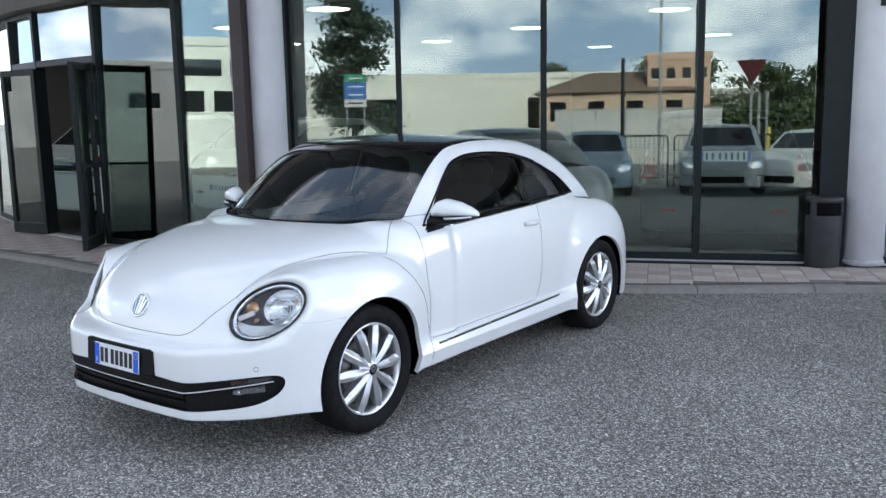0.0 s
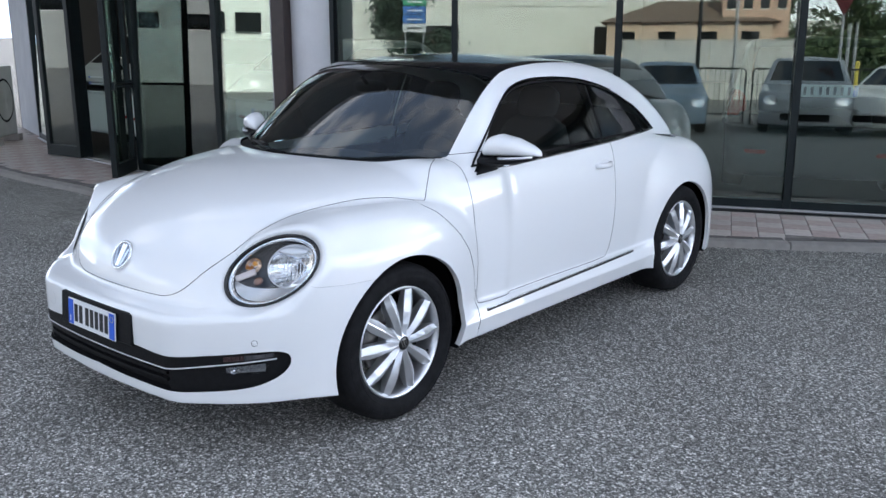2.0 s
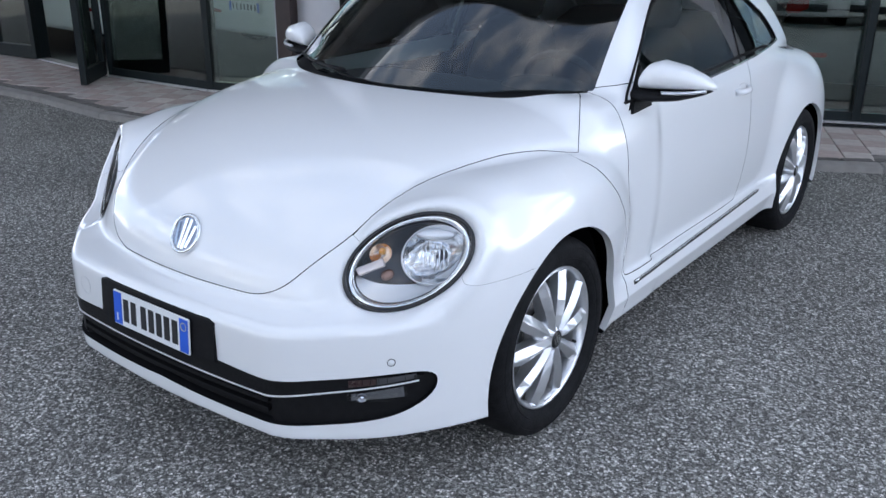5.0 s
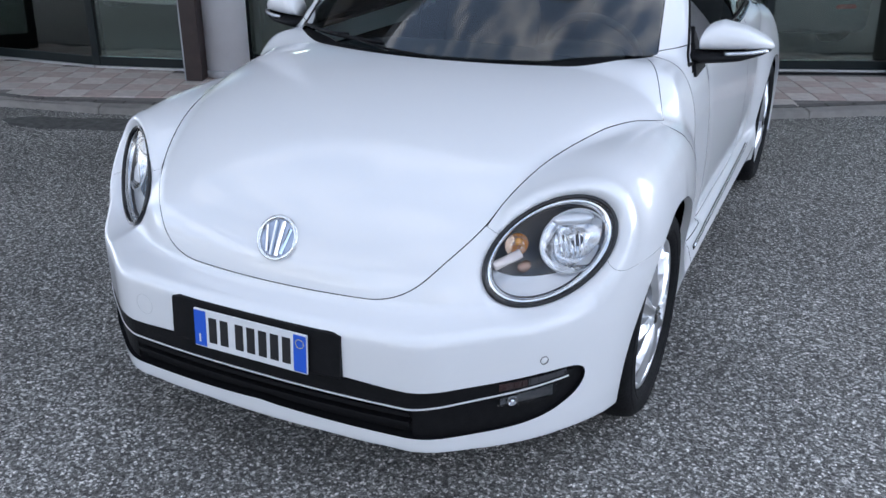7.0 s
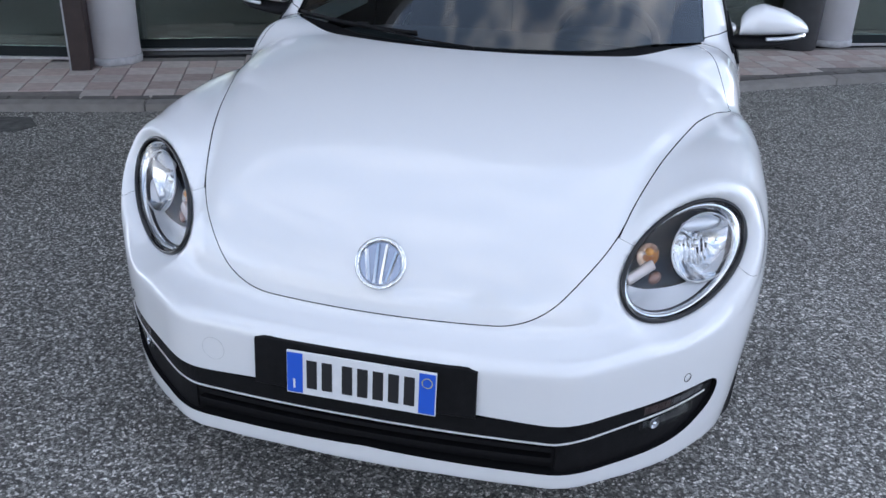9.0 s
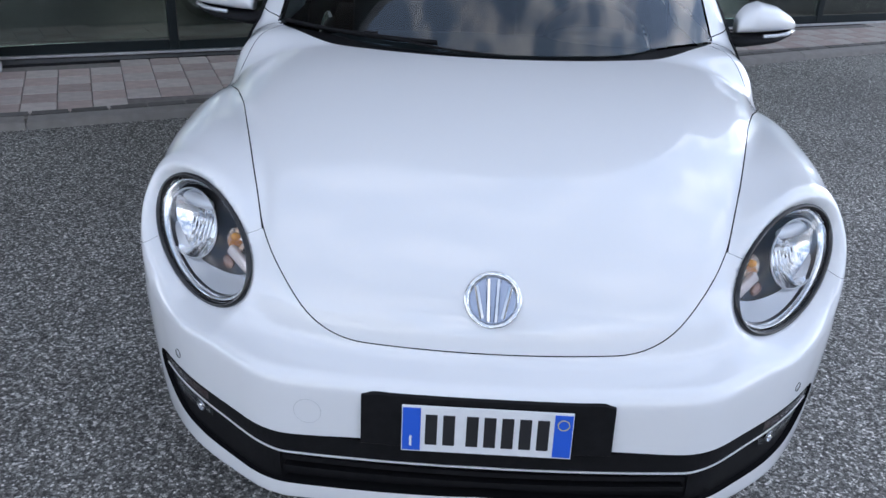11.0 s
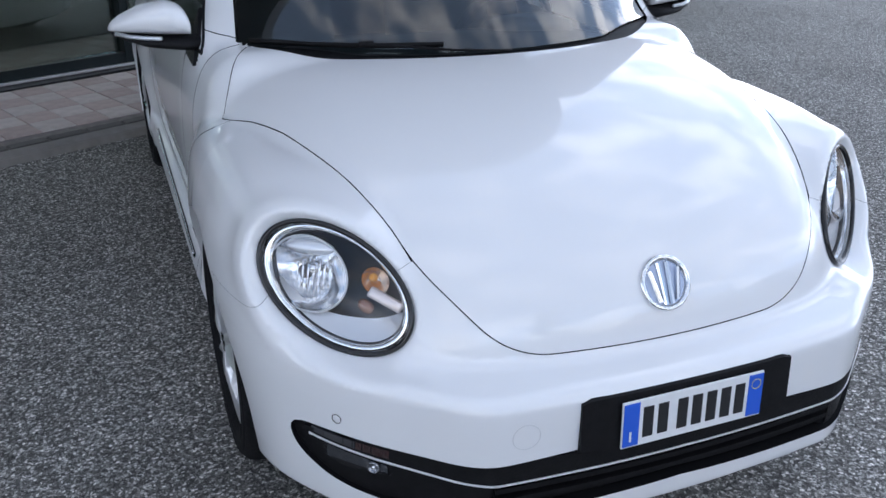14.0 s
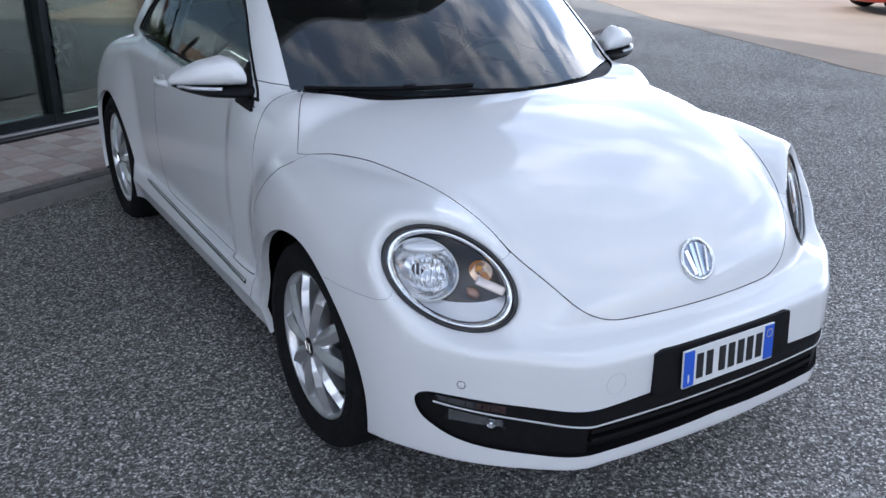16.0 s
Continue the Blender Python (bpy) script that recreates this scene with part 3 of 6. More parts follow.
def build_wheel(parent, m, turn):
    wheel = new("wheel")
    wheel.parent = parent
    wheel.matrix_basis = m
    tyre = [(0.237, 0.004), (0.244, 0.014), (0.256, 0.024), (0.280, 0.030), (0.308, 0.025), (0.324, 0.010), (0.331, -0.012), (0.334, -0.05), (0.334, -0.15), (0.330, -0.178), (0.315, -0.20), (0.28, -0.212), (0.237, -0.20)]
    part("tyre", spin(tyre, "X", 96), RUBBER, wheel, "black rubber tyre", True)
    bm = bmesh.new()
    for r in (0.265, 0.300):
        spin([(r, 0.0255), (r + 0.0015, 0.0295), (r + 0.003, 0.0255)], "X", 72, None, bm)
    part("sidewall_rib", bm, RUBBER, wheel, "", True)
    part("rim", spin([(0.239, 0.002), (0.237, 0.011), (0.231, 0.012), (0.222, 0.002), (0.217, -0.03), (0.210, -0.10), (0.219, -0.17), (0.237, -0.19)], "X", 72), ALLOY, wheel, "silver alloy rim", True)
    for k in range(5):
        for off in (-0.30, 0.30):
            part("spoke", spoke(turn + k * 2 * math.pi / 5 + off), ALLOY, wheel)
    part("hub", spin([(0.0, 0.024), (0.034, 0.024), (0.042, 0.018), (0.075, 0.004), (0.08, -0.05), (0.0, -0.06)], "X", 40), ALLOY, wheel, "", True)
    cap = part("centre_cap", spin([(0.0, 0.028), (0.026, 0.028), (0.029, 0.025), (0.031, 0.020)], "X", 32), BLACK_GLOSS, wheel, "black centre cap with silver emblem", True)
    bm = bmesh.new()
    for a, b in (((-0.018, 0.012), (-0.008, -0.014)), ((-0.006, 0.018), (0.006, -0.018)), ((0.008, 0.014), (0.018, -0.012))):
        tube([(0.0285, a[0], a[1]), (0.0285, b[0], b[1])], 0.0022, 4, bm)
    part("cap_emblem", bm, CHROME, cap)
    for k in range(5):
        a = turn + k * 2 * math.pi / 5
        part("wheel_bolt", spin([(0.0, 0.012), (0.009, 0.012), (0.010, 0.006), (0.010, -0.01)], "X", 10, pose(0, 0.056 * math.cos(a), 0.056 * math.sin(a))), DARK, wheel)
    bm = tube([(-0.012, 0.205 * math.cos(-0.45), 0.205 * math.sin(-0.45)), (0.004, 0.186 * math.cos(-0.45), 0.186 * math.sin(-0.45))], 0.005, 8)
    part("valve", bm, BLACK_PLASTIC, wheel)
    part("brake_disc", spin([(0.07, -0.062), (0.145, -0.062), (0.145, -0.085), (0.07, -0.085)], "X", 40), BRAKE, wheel, "", True)
    bm = boxed(-0.11, 0.07, -0.07, -0.045, 0.16, 0.07, bevel=0.012)
    part("brake_caliper", bm, DARK, wheel)
    return wheel


BRAKE = mat("brake_steel", (0.22, 0.21, 0.20), 0.45, 0.9, vary=0.2, scale=30)
for wy in WHEELS:
    for sg in (1, -1):
        build_wheel(car, pose(0.852 * sg, wy, 0.334, 0, 0, 0 if sg > 0 else 180), 0.0 if wy < 1 else 0.1)
        bm = bmesh.new()
        n = 40
        rows = [[bm.verts.new((sg * x, wy + 0.425 * math.cos(math.pi * (-0.04 + 1.08 * i / n)), 0.335 + 0.405 * math.sin(math.pi * (-0.04 + 1.08 * i / n)))) for x in (0.5, 0.800)] for i in range(n + 1)]
        for a, b in zip(rows, rows[1:]):
            bm.faces.new((a[0], a[1], b[1], b[0]))
        part("wheel_arch_liner", bm, DARK, car, "black wheel arch liner", True)
        part("inner_wall", boxed(sg * 0.52 - 0.01, wy - 0.42, 0.2, sg * 0.52 + 0.01, wy + 0.42, 0.75), DARK, car)

# ---- car: headlights ----
HOUSING = mat("grey_lamp_housing", (0.055, 0.056, 0.064), 0.28, 0.2)
BRIGHT = mat("lamp_reflector", (0.92, 0.93, 0.95), 0.12, 1.0, bump=0.10, bump_scale=30)
PALE = mat("silver_lamp_trim", (0.78, 0.79, 0.81), 0.28, 0.6)
AMBER_BOWL = mat("amber_reflector", (0.80, 0.68, 0.58), 0.14, 0.95, bump=0.3, bump_scale=40)
CLEAR_BAR = mat("clear_bar", (0.84, 0.74, 0.70), 0.12, 0.3)
SMOKED = mat("smoked_amber", (0.30, 0.15, 0.10), 0.15, 0.5, coat=1)
BOWL_U, BOWL_V, BOWL_A, BOWL_B = 0.070, -0.014, 0.093, 0.078
AMBER = mat("amber_bulb", (0.95, 0.42, 0.08), 0.25, coat=0.5)
LAMP_O = LAMP_C - LAMP_N * 0.003
LAMP_M = Matrix(((LAMP_U.x, LAMP_V.x, LAMP_N.x, LAMP_O.x), (LAMP_U.y, LAMP_V.y, LAMP_N.y, LAMP_O.y), (LAMP_U.z, LAMP_V.z, LAMP_N.z, LAMP_O.z), (0, 0, 0, 1)))


def lamp_ring(k, depth, n=72):
    return [LAMP_M @ Vector((LAMP_A * k * math.cos(2 * math.pi * i / n), LAMP_B * k * math.sin(2 * math.pi * i / n), 0.002 + 0.012 * (1 - k * k) - depth)) for i in range(n)]


def disc_in(u, v, ru, rv, depth, dome, m, rings=8, n=40):
    """A dished oval in the lamp's plane."""
    bm = bmesh.new()
    rows = []
    for i in range(rings + 1):
        f = i / rings
        rows.append([bm.verts.new(m @ Vector((u + ru * f * math.cos(2 * math.pi * j / n), v + rv * f * math.sin(2 * math.pi * j / n), depth - dome * (1 - f * f)))) for j in range(n)])
    for a, b in zip(rows, rows[1:]):
        for j in range(n):
            bm.faces.new((a[j], b[j], b[(j + 1) % n], a[(j + 1) % n]))
    bmesh.ops.remove_doubles(bm, verts=bm.verts, dist=1e-6)
    return bm


def skin_strip(rings):
    bm = bmesh.new()
    rows = [[bm.verts.new(p) for p in r] for r in rings]
    n = len(rows[0])
    for a, b in zip(rows, rows[1:]):
        for j in range(n):
            bm.faces.new((a[j], a[(j + 1) % n], b[(j + 1) % n], b[j]))
    bmesh.ops.recalc_face_normals(bm, faces=bm.faces)
    return bm


for sg in (1, -1):
    ob = part("headlight", sided(disc_in(0, 0, LAMP_A * 0.99, LAMP_B * 0.99, 0.003, -0.014, LAMP_M, 10, 64), sg), LENS, car, "clear oval headlight", True)
    part("seal", sided(loop_tube(lamp_ring(1.008, -0.002), 0.0066, 8), sg), BLACK_GLOSS, ob, "black rubber seal", True)
    part("bezel_gap", sided(skin_strip([lamp_ring(1.0, 0.003), lamp_ring(0.972, 0.009)]), sg), BLACK_GLOSS, ob, "", True)
    part("chrome_bezel", sided(skin_strip([lamp_ring(0.972, 0.011), lamp_ring(0.94, 0.004), lamp_ring(0.87, 0.020)]), sg), CHROME, ob, "chrome bezel ring", True)
    part("bezel_wall", sided(skin_strip([lamp_ring(0.87, 0.020), lamp_ring(0.845, 0.034), lamp_ring(0.83, 0.048)]), sg), HOUSING, ob, "", True)
    part("housing", sided(disc_in(0, 0, LAMP_A * 0.985, LAMP_B * 0.985, -0.034, 0.035, LAMP_M, 8, 56), sg), HOUSING, ob, "dark grey lamp housing", True)
    part("main_reflector", sided(disc_in(BOWL_U, BOWL_V, BOWL_A, BOWL_B, -0.018, 0.045, LAMP_M), sg), BRIGHT, ob, "faceted chrome reflector bowl", True)
    ringp = [LAMP_M @ Vector((BOWL_U + BOWL_A * math.cos(2 * math.pi * i / 48), BOWL_V + BOWL_B * math.sin(2 * math.pi * i / 48), -0.017)) for i in range(48)]
    part("reflector_rim", sided(loop_tube(ringp, 0.0026, 6), sg), PALE, ob, "", True)
    dv = (Vector((0, 0, 1)) - LAMP_N * LAMP_N.z).normalized()
    ru, rv = dv.dot(LAMP_U), dv.dot(LAMP_V)
    for k in range(7):
        off = 0.0125 * (k - 3)
        pts = [LAMP_M @ Vector((BOWL_U + off * rv + q * ru * 0.9, BOWL_V - off * ru + q * rv * 0.9, -0.032 - 0.022 * (1 - (q / 0.085) ** 2))) for q in (0.030 - 0.003 * abs(k - 3), 0.01, -0.02, -0.052 + 0.006 * abs(k - 3))]
        part("reflector_rib", sided(tube(pts, 0.0030, 5), sg), CHROME, ob, "", True)
    bm = bmesh.new()
    spin([(0.0, 0.022), (0.009, 0.020), (0.012, 0.013), (0.012, -0.02)], "Z", 20, LAMP_M @ Matrix.Translation((BOWL_U + 0.01 * ru, BOWL_V + 0.01 * rv, -0.062)), bm)
    part("bulb_shield", sided(bm, sg), CHROME, ob, "", True)
    brow = Matrix.Translation(LAMP_M @ Vector((BOWL_U + 0.060 * ru, BOWL_V + 0.056 * rv, -0.024))) @ LAMP_M.to_3x3().to_4x4() @ Matrix.Rotation(math.atan2(-ru, rv), 4, "Z")
    part("brow_trim", sided(blob(bmesh.new(), (0, 0, 0), (0.056, 0.016, 0.008), 2.2, brow), sg), PALE, ob, "", True)
    part("indicator_reflector", sided(disc_in(-0.062, 0.056, 0.032, 0.028, -0.026, 0.022, LAMP_M), sg), AMBER_BOWL, ob, "amber indicator", True)
    part("indicator_bulb", sided(blob(bmesh.new(), (0, 0, 0), (0.010, 0.010, 0.012), 2, LAMP_M @ Matrix.Translation((-0.054, 0.060, -0.026)), 16), sg), AMBER, ob, "orange bulb", True)
    part("indicator_bar", sided(boxed(-0.052, -0.0125, -0.009, 0.030, 0.0125, 0.007, m=LAMP_M @ Matrix.Translation((-0.092, 0.034, -0.024)) @ Matrix.Rotation(radians(-6), 4, "Z"), bevel=0.005), sg), CLEAR_BAR, ob, "", True)
    part("indicator_lens", sided(blob(bmesh.new(), (0, 0, 0), (0.020, 0.015, 0.008), 2.2, LAMP_M @ Matrix.Translation((-0.072, -0.004, -0.036)), 16), sg), SMOKED, ob, "", True)
    # pale crescent along the lower rim
    bm = bmesh.new()
    rows = []
    for i in range(41):
        a = math.radians(160 + 165 * i / 40)
        w = 0.36 * math.sin(math.pi * (i / 40) ** 0.8) + 0.02
        rows.append([bm.verts.new(LAMP_M @ Vector((LAMP_A * r * math.cos(a), LAMP_B * r * math.sin(a), z))) for r, z in ((0.86, -0.024), (0.86 - w, -0.036))])
    for a, b in zip(rows, rows[1:]):
        bm.faces.new((a[0], b[0], b[1], a[1]))
    bmesh.ops.recalc_face_normals(bm, faces=bm.faces)
    part("lower_trim", sided(bm, sg), PALE, ob, "", True)

# ---- car: nose ----
def bumper_path(xs, zs, lift):
    P = on_skin([(x, -0.86, z) for x, z in zip(xs, zs)], (0, 1, 0))
    g = gradient(body_field, P)
    return P + g / np.linalg.norm(g, axis=1, keepdims=True) * lift


def ribbon(xs, z_top, z_bot, lift, depth):
    """A bar with a flat face that follows the bumper's curve."""
    bm = bmesh.new()
    a, b = bumper_path(xs, z_top, lift), bumper_path(xs, z_bot, lift)
    c, d = bumper_path(xs, z_bot, lift - depth), bumper_path(xs, z_top, lift - depth)
    rows = [[bm.verts.new(p) for p in r] for r in zip(a, b, c, d)]
    for p, q in zip(rows, rows[1:]):
        for k in range(4):
            bm.faces.new((p[k], p[(k + 1) % 4], q[(k + 1) % 4], q[k]))
    bm.faces.new(rows[0])
    bm.faces.new(rows[-1][::-1])
    bmesh.ops.recalc_face_normals(bm, faces=bm.faces)
    return bm


FOG_SILVER = mat("fog_lamp_silver", (0.30, 0.31, 0.33), 0.16, 0.9, bump=0.25, bump_scale=45)
MARKER = mat("dark_marker_lens", (0.05, 0.05, 0.055), 0.15, coat=1)
lower = [o for o in car.children if o.name.startswith("lower_grille")][0]
xs = np.linspace(-0.776, 0.776, 97)
chrome_z = np.interp(np.abs(xs), [0, 0.45, 0.776], [0.366, 0.363, 0.408])
part("chrome_strip", ribbon(xs, chrome_z + 0.0022, chrome_z - 0.0022, 0.001, 0.005), mat("satin_chrome", (0.90, 0.90, 0.91), 0.28, 0.35), lower, "thin satin chrome strip")
xa = np.linspace(-0.785, 0.785, 97)
part("upper_bar", ribbon(xa, np.interp(np.abs(xa), [0, 0.45, 0.70, 0.785], [0.421, 0.410, 0.428, 0.424]), np.interp(np.abs(xa), [0, 0.45, 0.785], [0.3685, 0.3655, 0.4105]), -0.001, 0.02), BLACK_PLASTIC, lower, "smooth black bar")
xm = np.linspace(-0.445, 0.445, 61)
for zc in (0.343, 0.315):
    part("slat", ribbon(xm, 0 * xm + zc + 0.006, 0 * xm + zc - 0.006, -0.006, 0.022), BLACK_PLASTIC, lower)
for sg in (1, -1):
    xe = np.linspace(0.455, 0.770, 33) * sg
    ax = np.abs(xe)
    part("end_panel", ribbon(xe, np.interp(ax, [0.455, 0.77], [0.356, 0.398]), np.interp(ax, [0.455, 0.60, 0.72, 0.77], [0.286, 0.292, 0.318, 0.352]), -0.010, 0.02), BLACK_PLASTIC, lower, "black plastic grille end")
    fog = part("fog_light", ribbon(np.linspace(0.635, 0.757, 17) * sg, np.interp(np.linspace(0.635, 0.757, 17), [0.635, 0.757], [0.378, 0.396]), np.interp(np.linspace(0.635, 0.757, 17), [0.635, 0.72, 0.757], [0.352, 0.346, 0.362]), -0.006, 0.01), LENS, car, "clear fog light in the grille end")
    part("fog_reflector", ribbon(np.linspace(0.645, 0.750, 13) * sg, 0 * np.linspace(0, 1, 13) + np.linspace(0.374, 0.390, 13), np.linspace(0.355, 0.358, 13), -0.012 + 0.004, 0.004), FOG_SILVER, fog)
    for fx, fz in ((0.668, 0.366),):
        c = bumper_path([fx * sg], [fz], -0.004)[0]
        q = Vector(gradient(body_field, np.array([c]))[0]).to_track_quat("Z", "Y").to_matrix().to_4x4()
        part("fog_bowl", spin([(0.0, -0.004), (0.006, -0.003), (0.012, 0.003), (0.013, 0.004), (0.014, 0.0)], "Z", 24, Matrix.Translation(c) @ q), FOG_SILVER, fog, "", True)
        part("fog_bulb", blob(bmesh.new(), c, (0.006, 0.005, 0.005), 2, None, 12), BRIGHT, fog, "", True)
    part("side_marker", ribbon(np.linspace(0.700, 0.772, 11) * sg, np.linspace(0.424, 0.430, 11), np.linspace(0.405, 0.416, 11), -0.001, 0.012), MARKER, car, "clear silver marker lens above the fog light")
    part("red_marker", ribbon(np.linspace(0.640, 0.698, 9) * sg, np.linspace(0.420, 0.424, 9), np.linspace(0.399, 0.405, 9), -0.001, 0.012), mat("dark_red_lens", (0.03, 0.012, 0.012), 0.12, coat=1) if sg > 0 else bpy.data.materials["dark_red_lens"], car, "dark red marker lens")
    c = bumper_path([0.728 * sg], [0.472], 0.0005)[0]
    gn = gradient(body_field, np.array([c]))[0]
    q = Vector(gn).to_track_quat("Z", "Y").to_matrix().to_4x4()
    sensor = part("parking_sensor", spin([(0, 0.0), (0.0085, 0.0), (0.0095, -0.001)], "Z", 20, Matrix.Translation(c) @ q), WHITE, car, "white round parking sensor", True)
    part("sensor_gap", loop_tube([Matrix.Translation(c) @ q @ Vector((0.0108 * math.cos(k * math.pi / 12), 0.0108 * math.sin(k * math.pi / 12), -0.0002)) for k in range(24)], 0.0010, 5), DARK, sensor)
c = bumper_path([-0.385], [0.478], 0.0)[0]
gn = gradient(body_field, np.array([c]))[0]
q = Vector(gn).to_track_quat("Z", "Y").to_matrix().to_4x4()
part("tow_cap_gap", loop_tube(on_skin([Matrix.Translation(c) @ q @ Vector((0.030 * math.cos(k * math.pi / 20), 0.030 * math.sin(k * math.pi / 20), 0)) for k in range(40)], (0, 1, 0)), 0.0009, 5), mat("seam_grey", (0.58, 0.59, 0.60), 0.5), car)

# plate and its holder
PLATE_WHITE = mat("plate_white", (0.78, 0.79, 0.80), 0.35, vary=0.03, scale=60)
PLATE_BLUE = mat("plate_blue", (0.02, 0.11, 0.62), 0.35)
PLATE_INK = mat("plate_ink", (0.012, 0.012, 0.014), 0.5)
YELLOW = mat("plate_yellow", (0.75, 0.62, 0.12), 0.4)


def number_plate(parent, m, w=0.36, h=0.11, blue=True):
    """Plate in the x-z plane, facing -y: plain bars stand for its characters."""
    plate = part("number_plate", boxed(-w / 2, -0.003, -h / 2, w / 2, 0.003, h / 2, m=m, bevel=0.002), PLATE_WHITE, parent, "white number plate with blue ends")
    if blue:
        for sg in (1, -1):
            part("blue_band", boxed(sg * (w / 2 - 0.021) - 0.019, -0.0045, -h / 2 + 0.004, sg * (w / 2 - 0.021) + 0.019, -0.0015, h / 2 - 0.004, m=m), PLATE_BLUE, plate)
    n, run = 7, w - 0.10
    for k in range(n):
        x = -run / 2 + run * (k + 0.5) / n + (0.006 if k > 1 else -0.006)
        part("bar", boxed(x - 0.0125, -0.0046, -h * 0.33, x + 0.0125, -0.0016, h * 0.33, m=m), PLATE_INK, plate)
    if blue:
        part("ring_mark", loop_tube([m @ Vector((w / 2 - 0.021 + 0.012 * math.cos(k * math.pi / 10), -0.005, 0.028 + 0.012 * math.sin(k * math.pi / 10))) for k in range(20)], 0.0009, 4), YELLOW, plate)
        part("letter_bar", boxed(-w / 2 + 0.017, -0.0056, -0.040, -w / 2 + 0.022, -0.0026, -0.016, m=m), PLATE_WHITE, plate)
    return plate


holder_m = pose(0, -0.848, 0.4755, -4)
bm = bmesh.new()
NX = 24
rows = []
for i in range(NX + 1):
    x = -0.268 + 0.536 * i / NX
    bow = 0.20 * x * x * 0.55
    top = 0.070 if abs(x) < 0.262 else 0.064
    rows.append([bm.verts.new(holder_m @ Vector((x, y + bow, z))) for y, z in ((0.006, top), (-0.004, top - 0.006), (-0.006, -0.055), (0.004, -0.062), (0.06, -0.062), (0.06, top))])
for a, b in zip(rows, rows[1:]):
    for k in range(6):
        bm.faces.new((a[k], b[k], b[(k + 1) % 6], a[(k + 1) % 6]))
bm.faces.new(rows[0])
bm.faces.new(rows[-1])
bmesh.ops.recalc_face_normals(bm, faces=bm.faces)
part("plate_holder", bm, BLACK_PLASTIC, car, "matt black plate holder")
number_plate(car, pose(0, -0.8585, 0.4725, -4))

# emblem on the bonnet: plain ring and slanting bars
c = on_skin([(0, -0.72, 0.703)], (0, 1, 0))[0]
gn = gradient(body_field, np.array([c]))[0]
EM = Matrix.Translation(c) @ Vector(gn).to_track_quat("Z", "Y").to_matrix().to_4x4()
emblem = part("emblem", loop_tube([EM @ Vector((0.057 * math.cos(k * math.pi / 32), 0.057 * math.sin(k * math.pi / 32), 0.003)) for k in range(64)], 0.0062, 8), CHROME, car, "round chrome emblem", True)
part("emblem_disc", spin([(0, 0.0022), (0.050, 0.0018)], "Z", 40, EM), mat("emblem_blue_grey", (0.42, 0.48, 0.60), 0.25, 0.7), emblem, "", True)
for a, b in (((-0.037, 0.030), (-0.022, -0.040)), ((-0.011, 0.046), (-0.008, -0.047)), ((0.011, 0.046), (0.008, -0.047)), ((0.037, 0.030), (0.022, -0.040))):
    part("bar", tube([EM @ Vector((a[0], a[1], 0.005)), EM @ Vector((b[0], b[1], 0.005))], 0.0055, 6), CHROME, emblem)

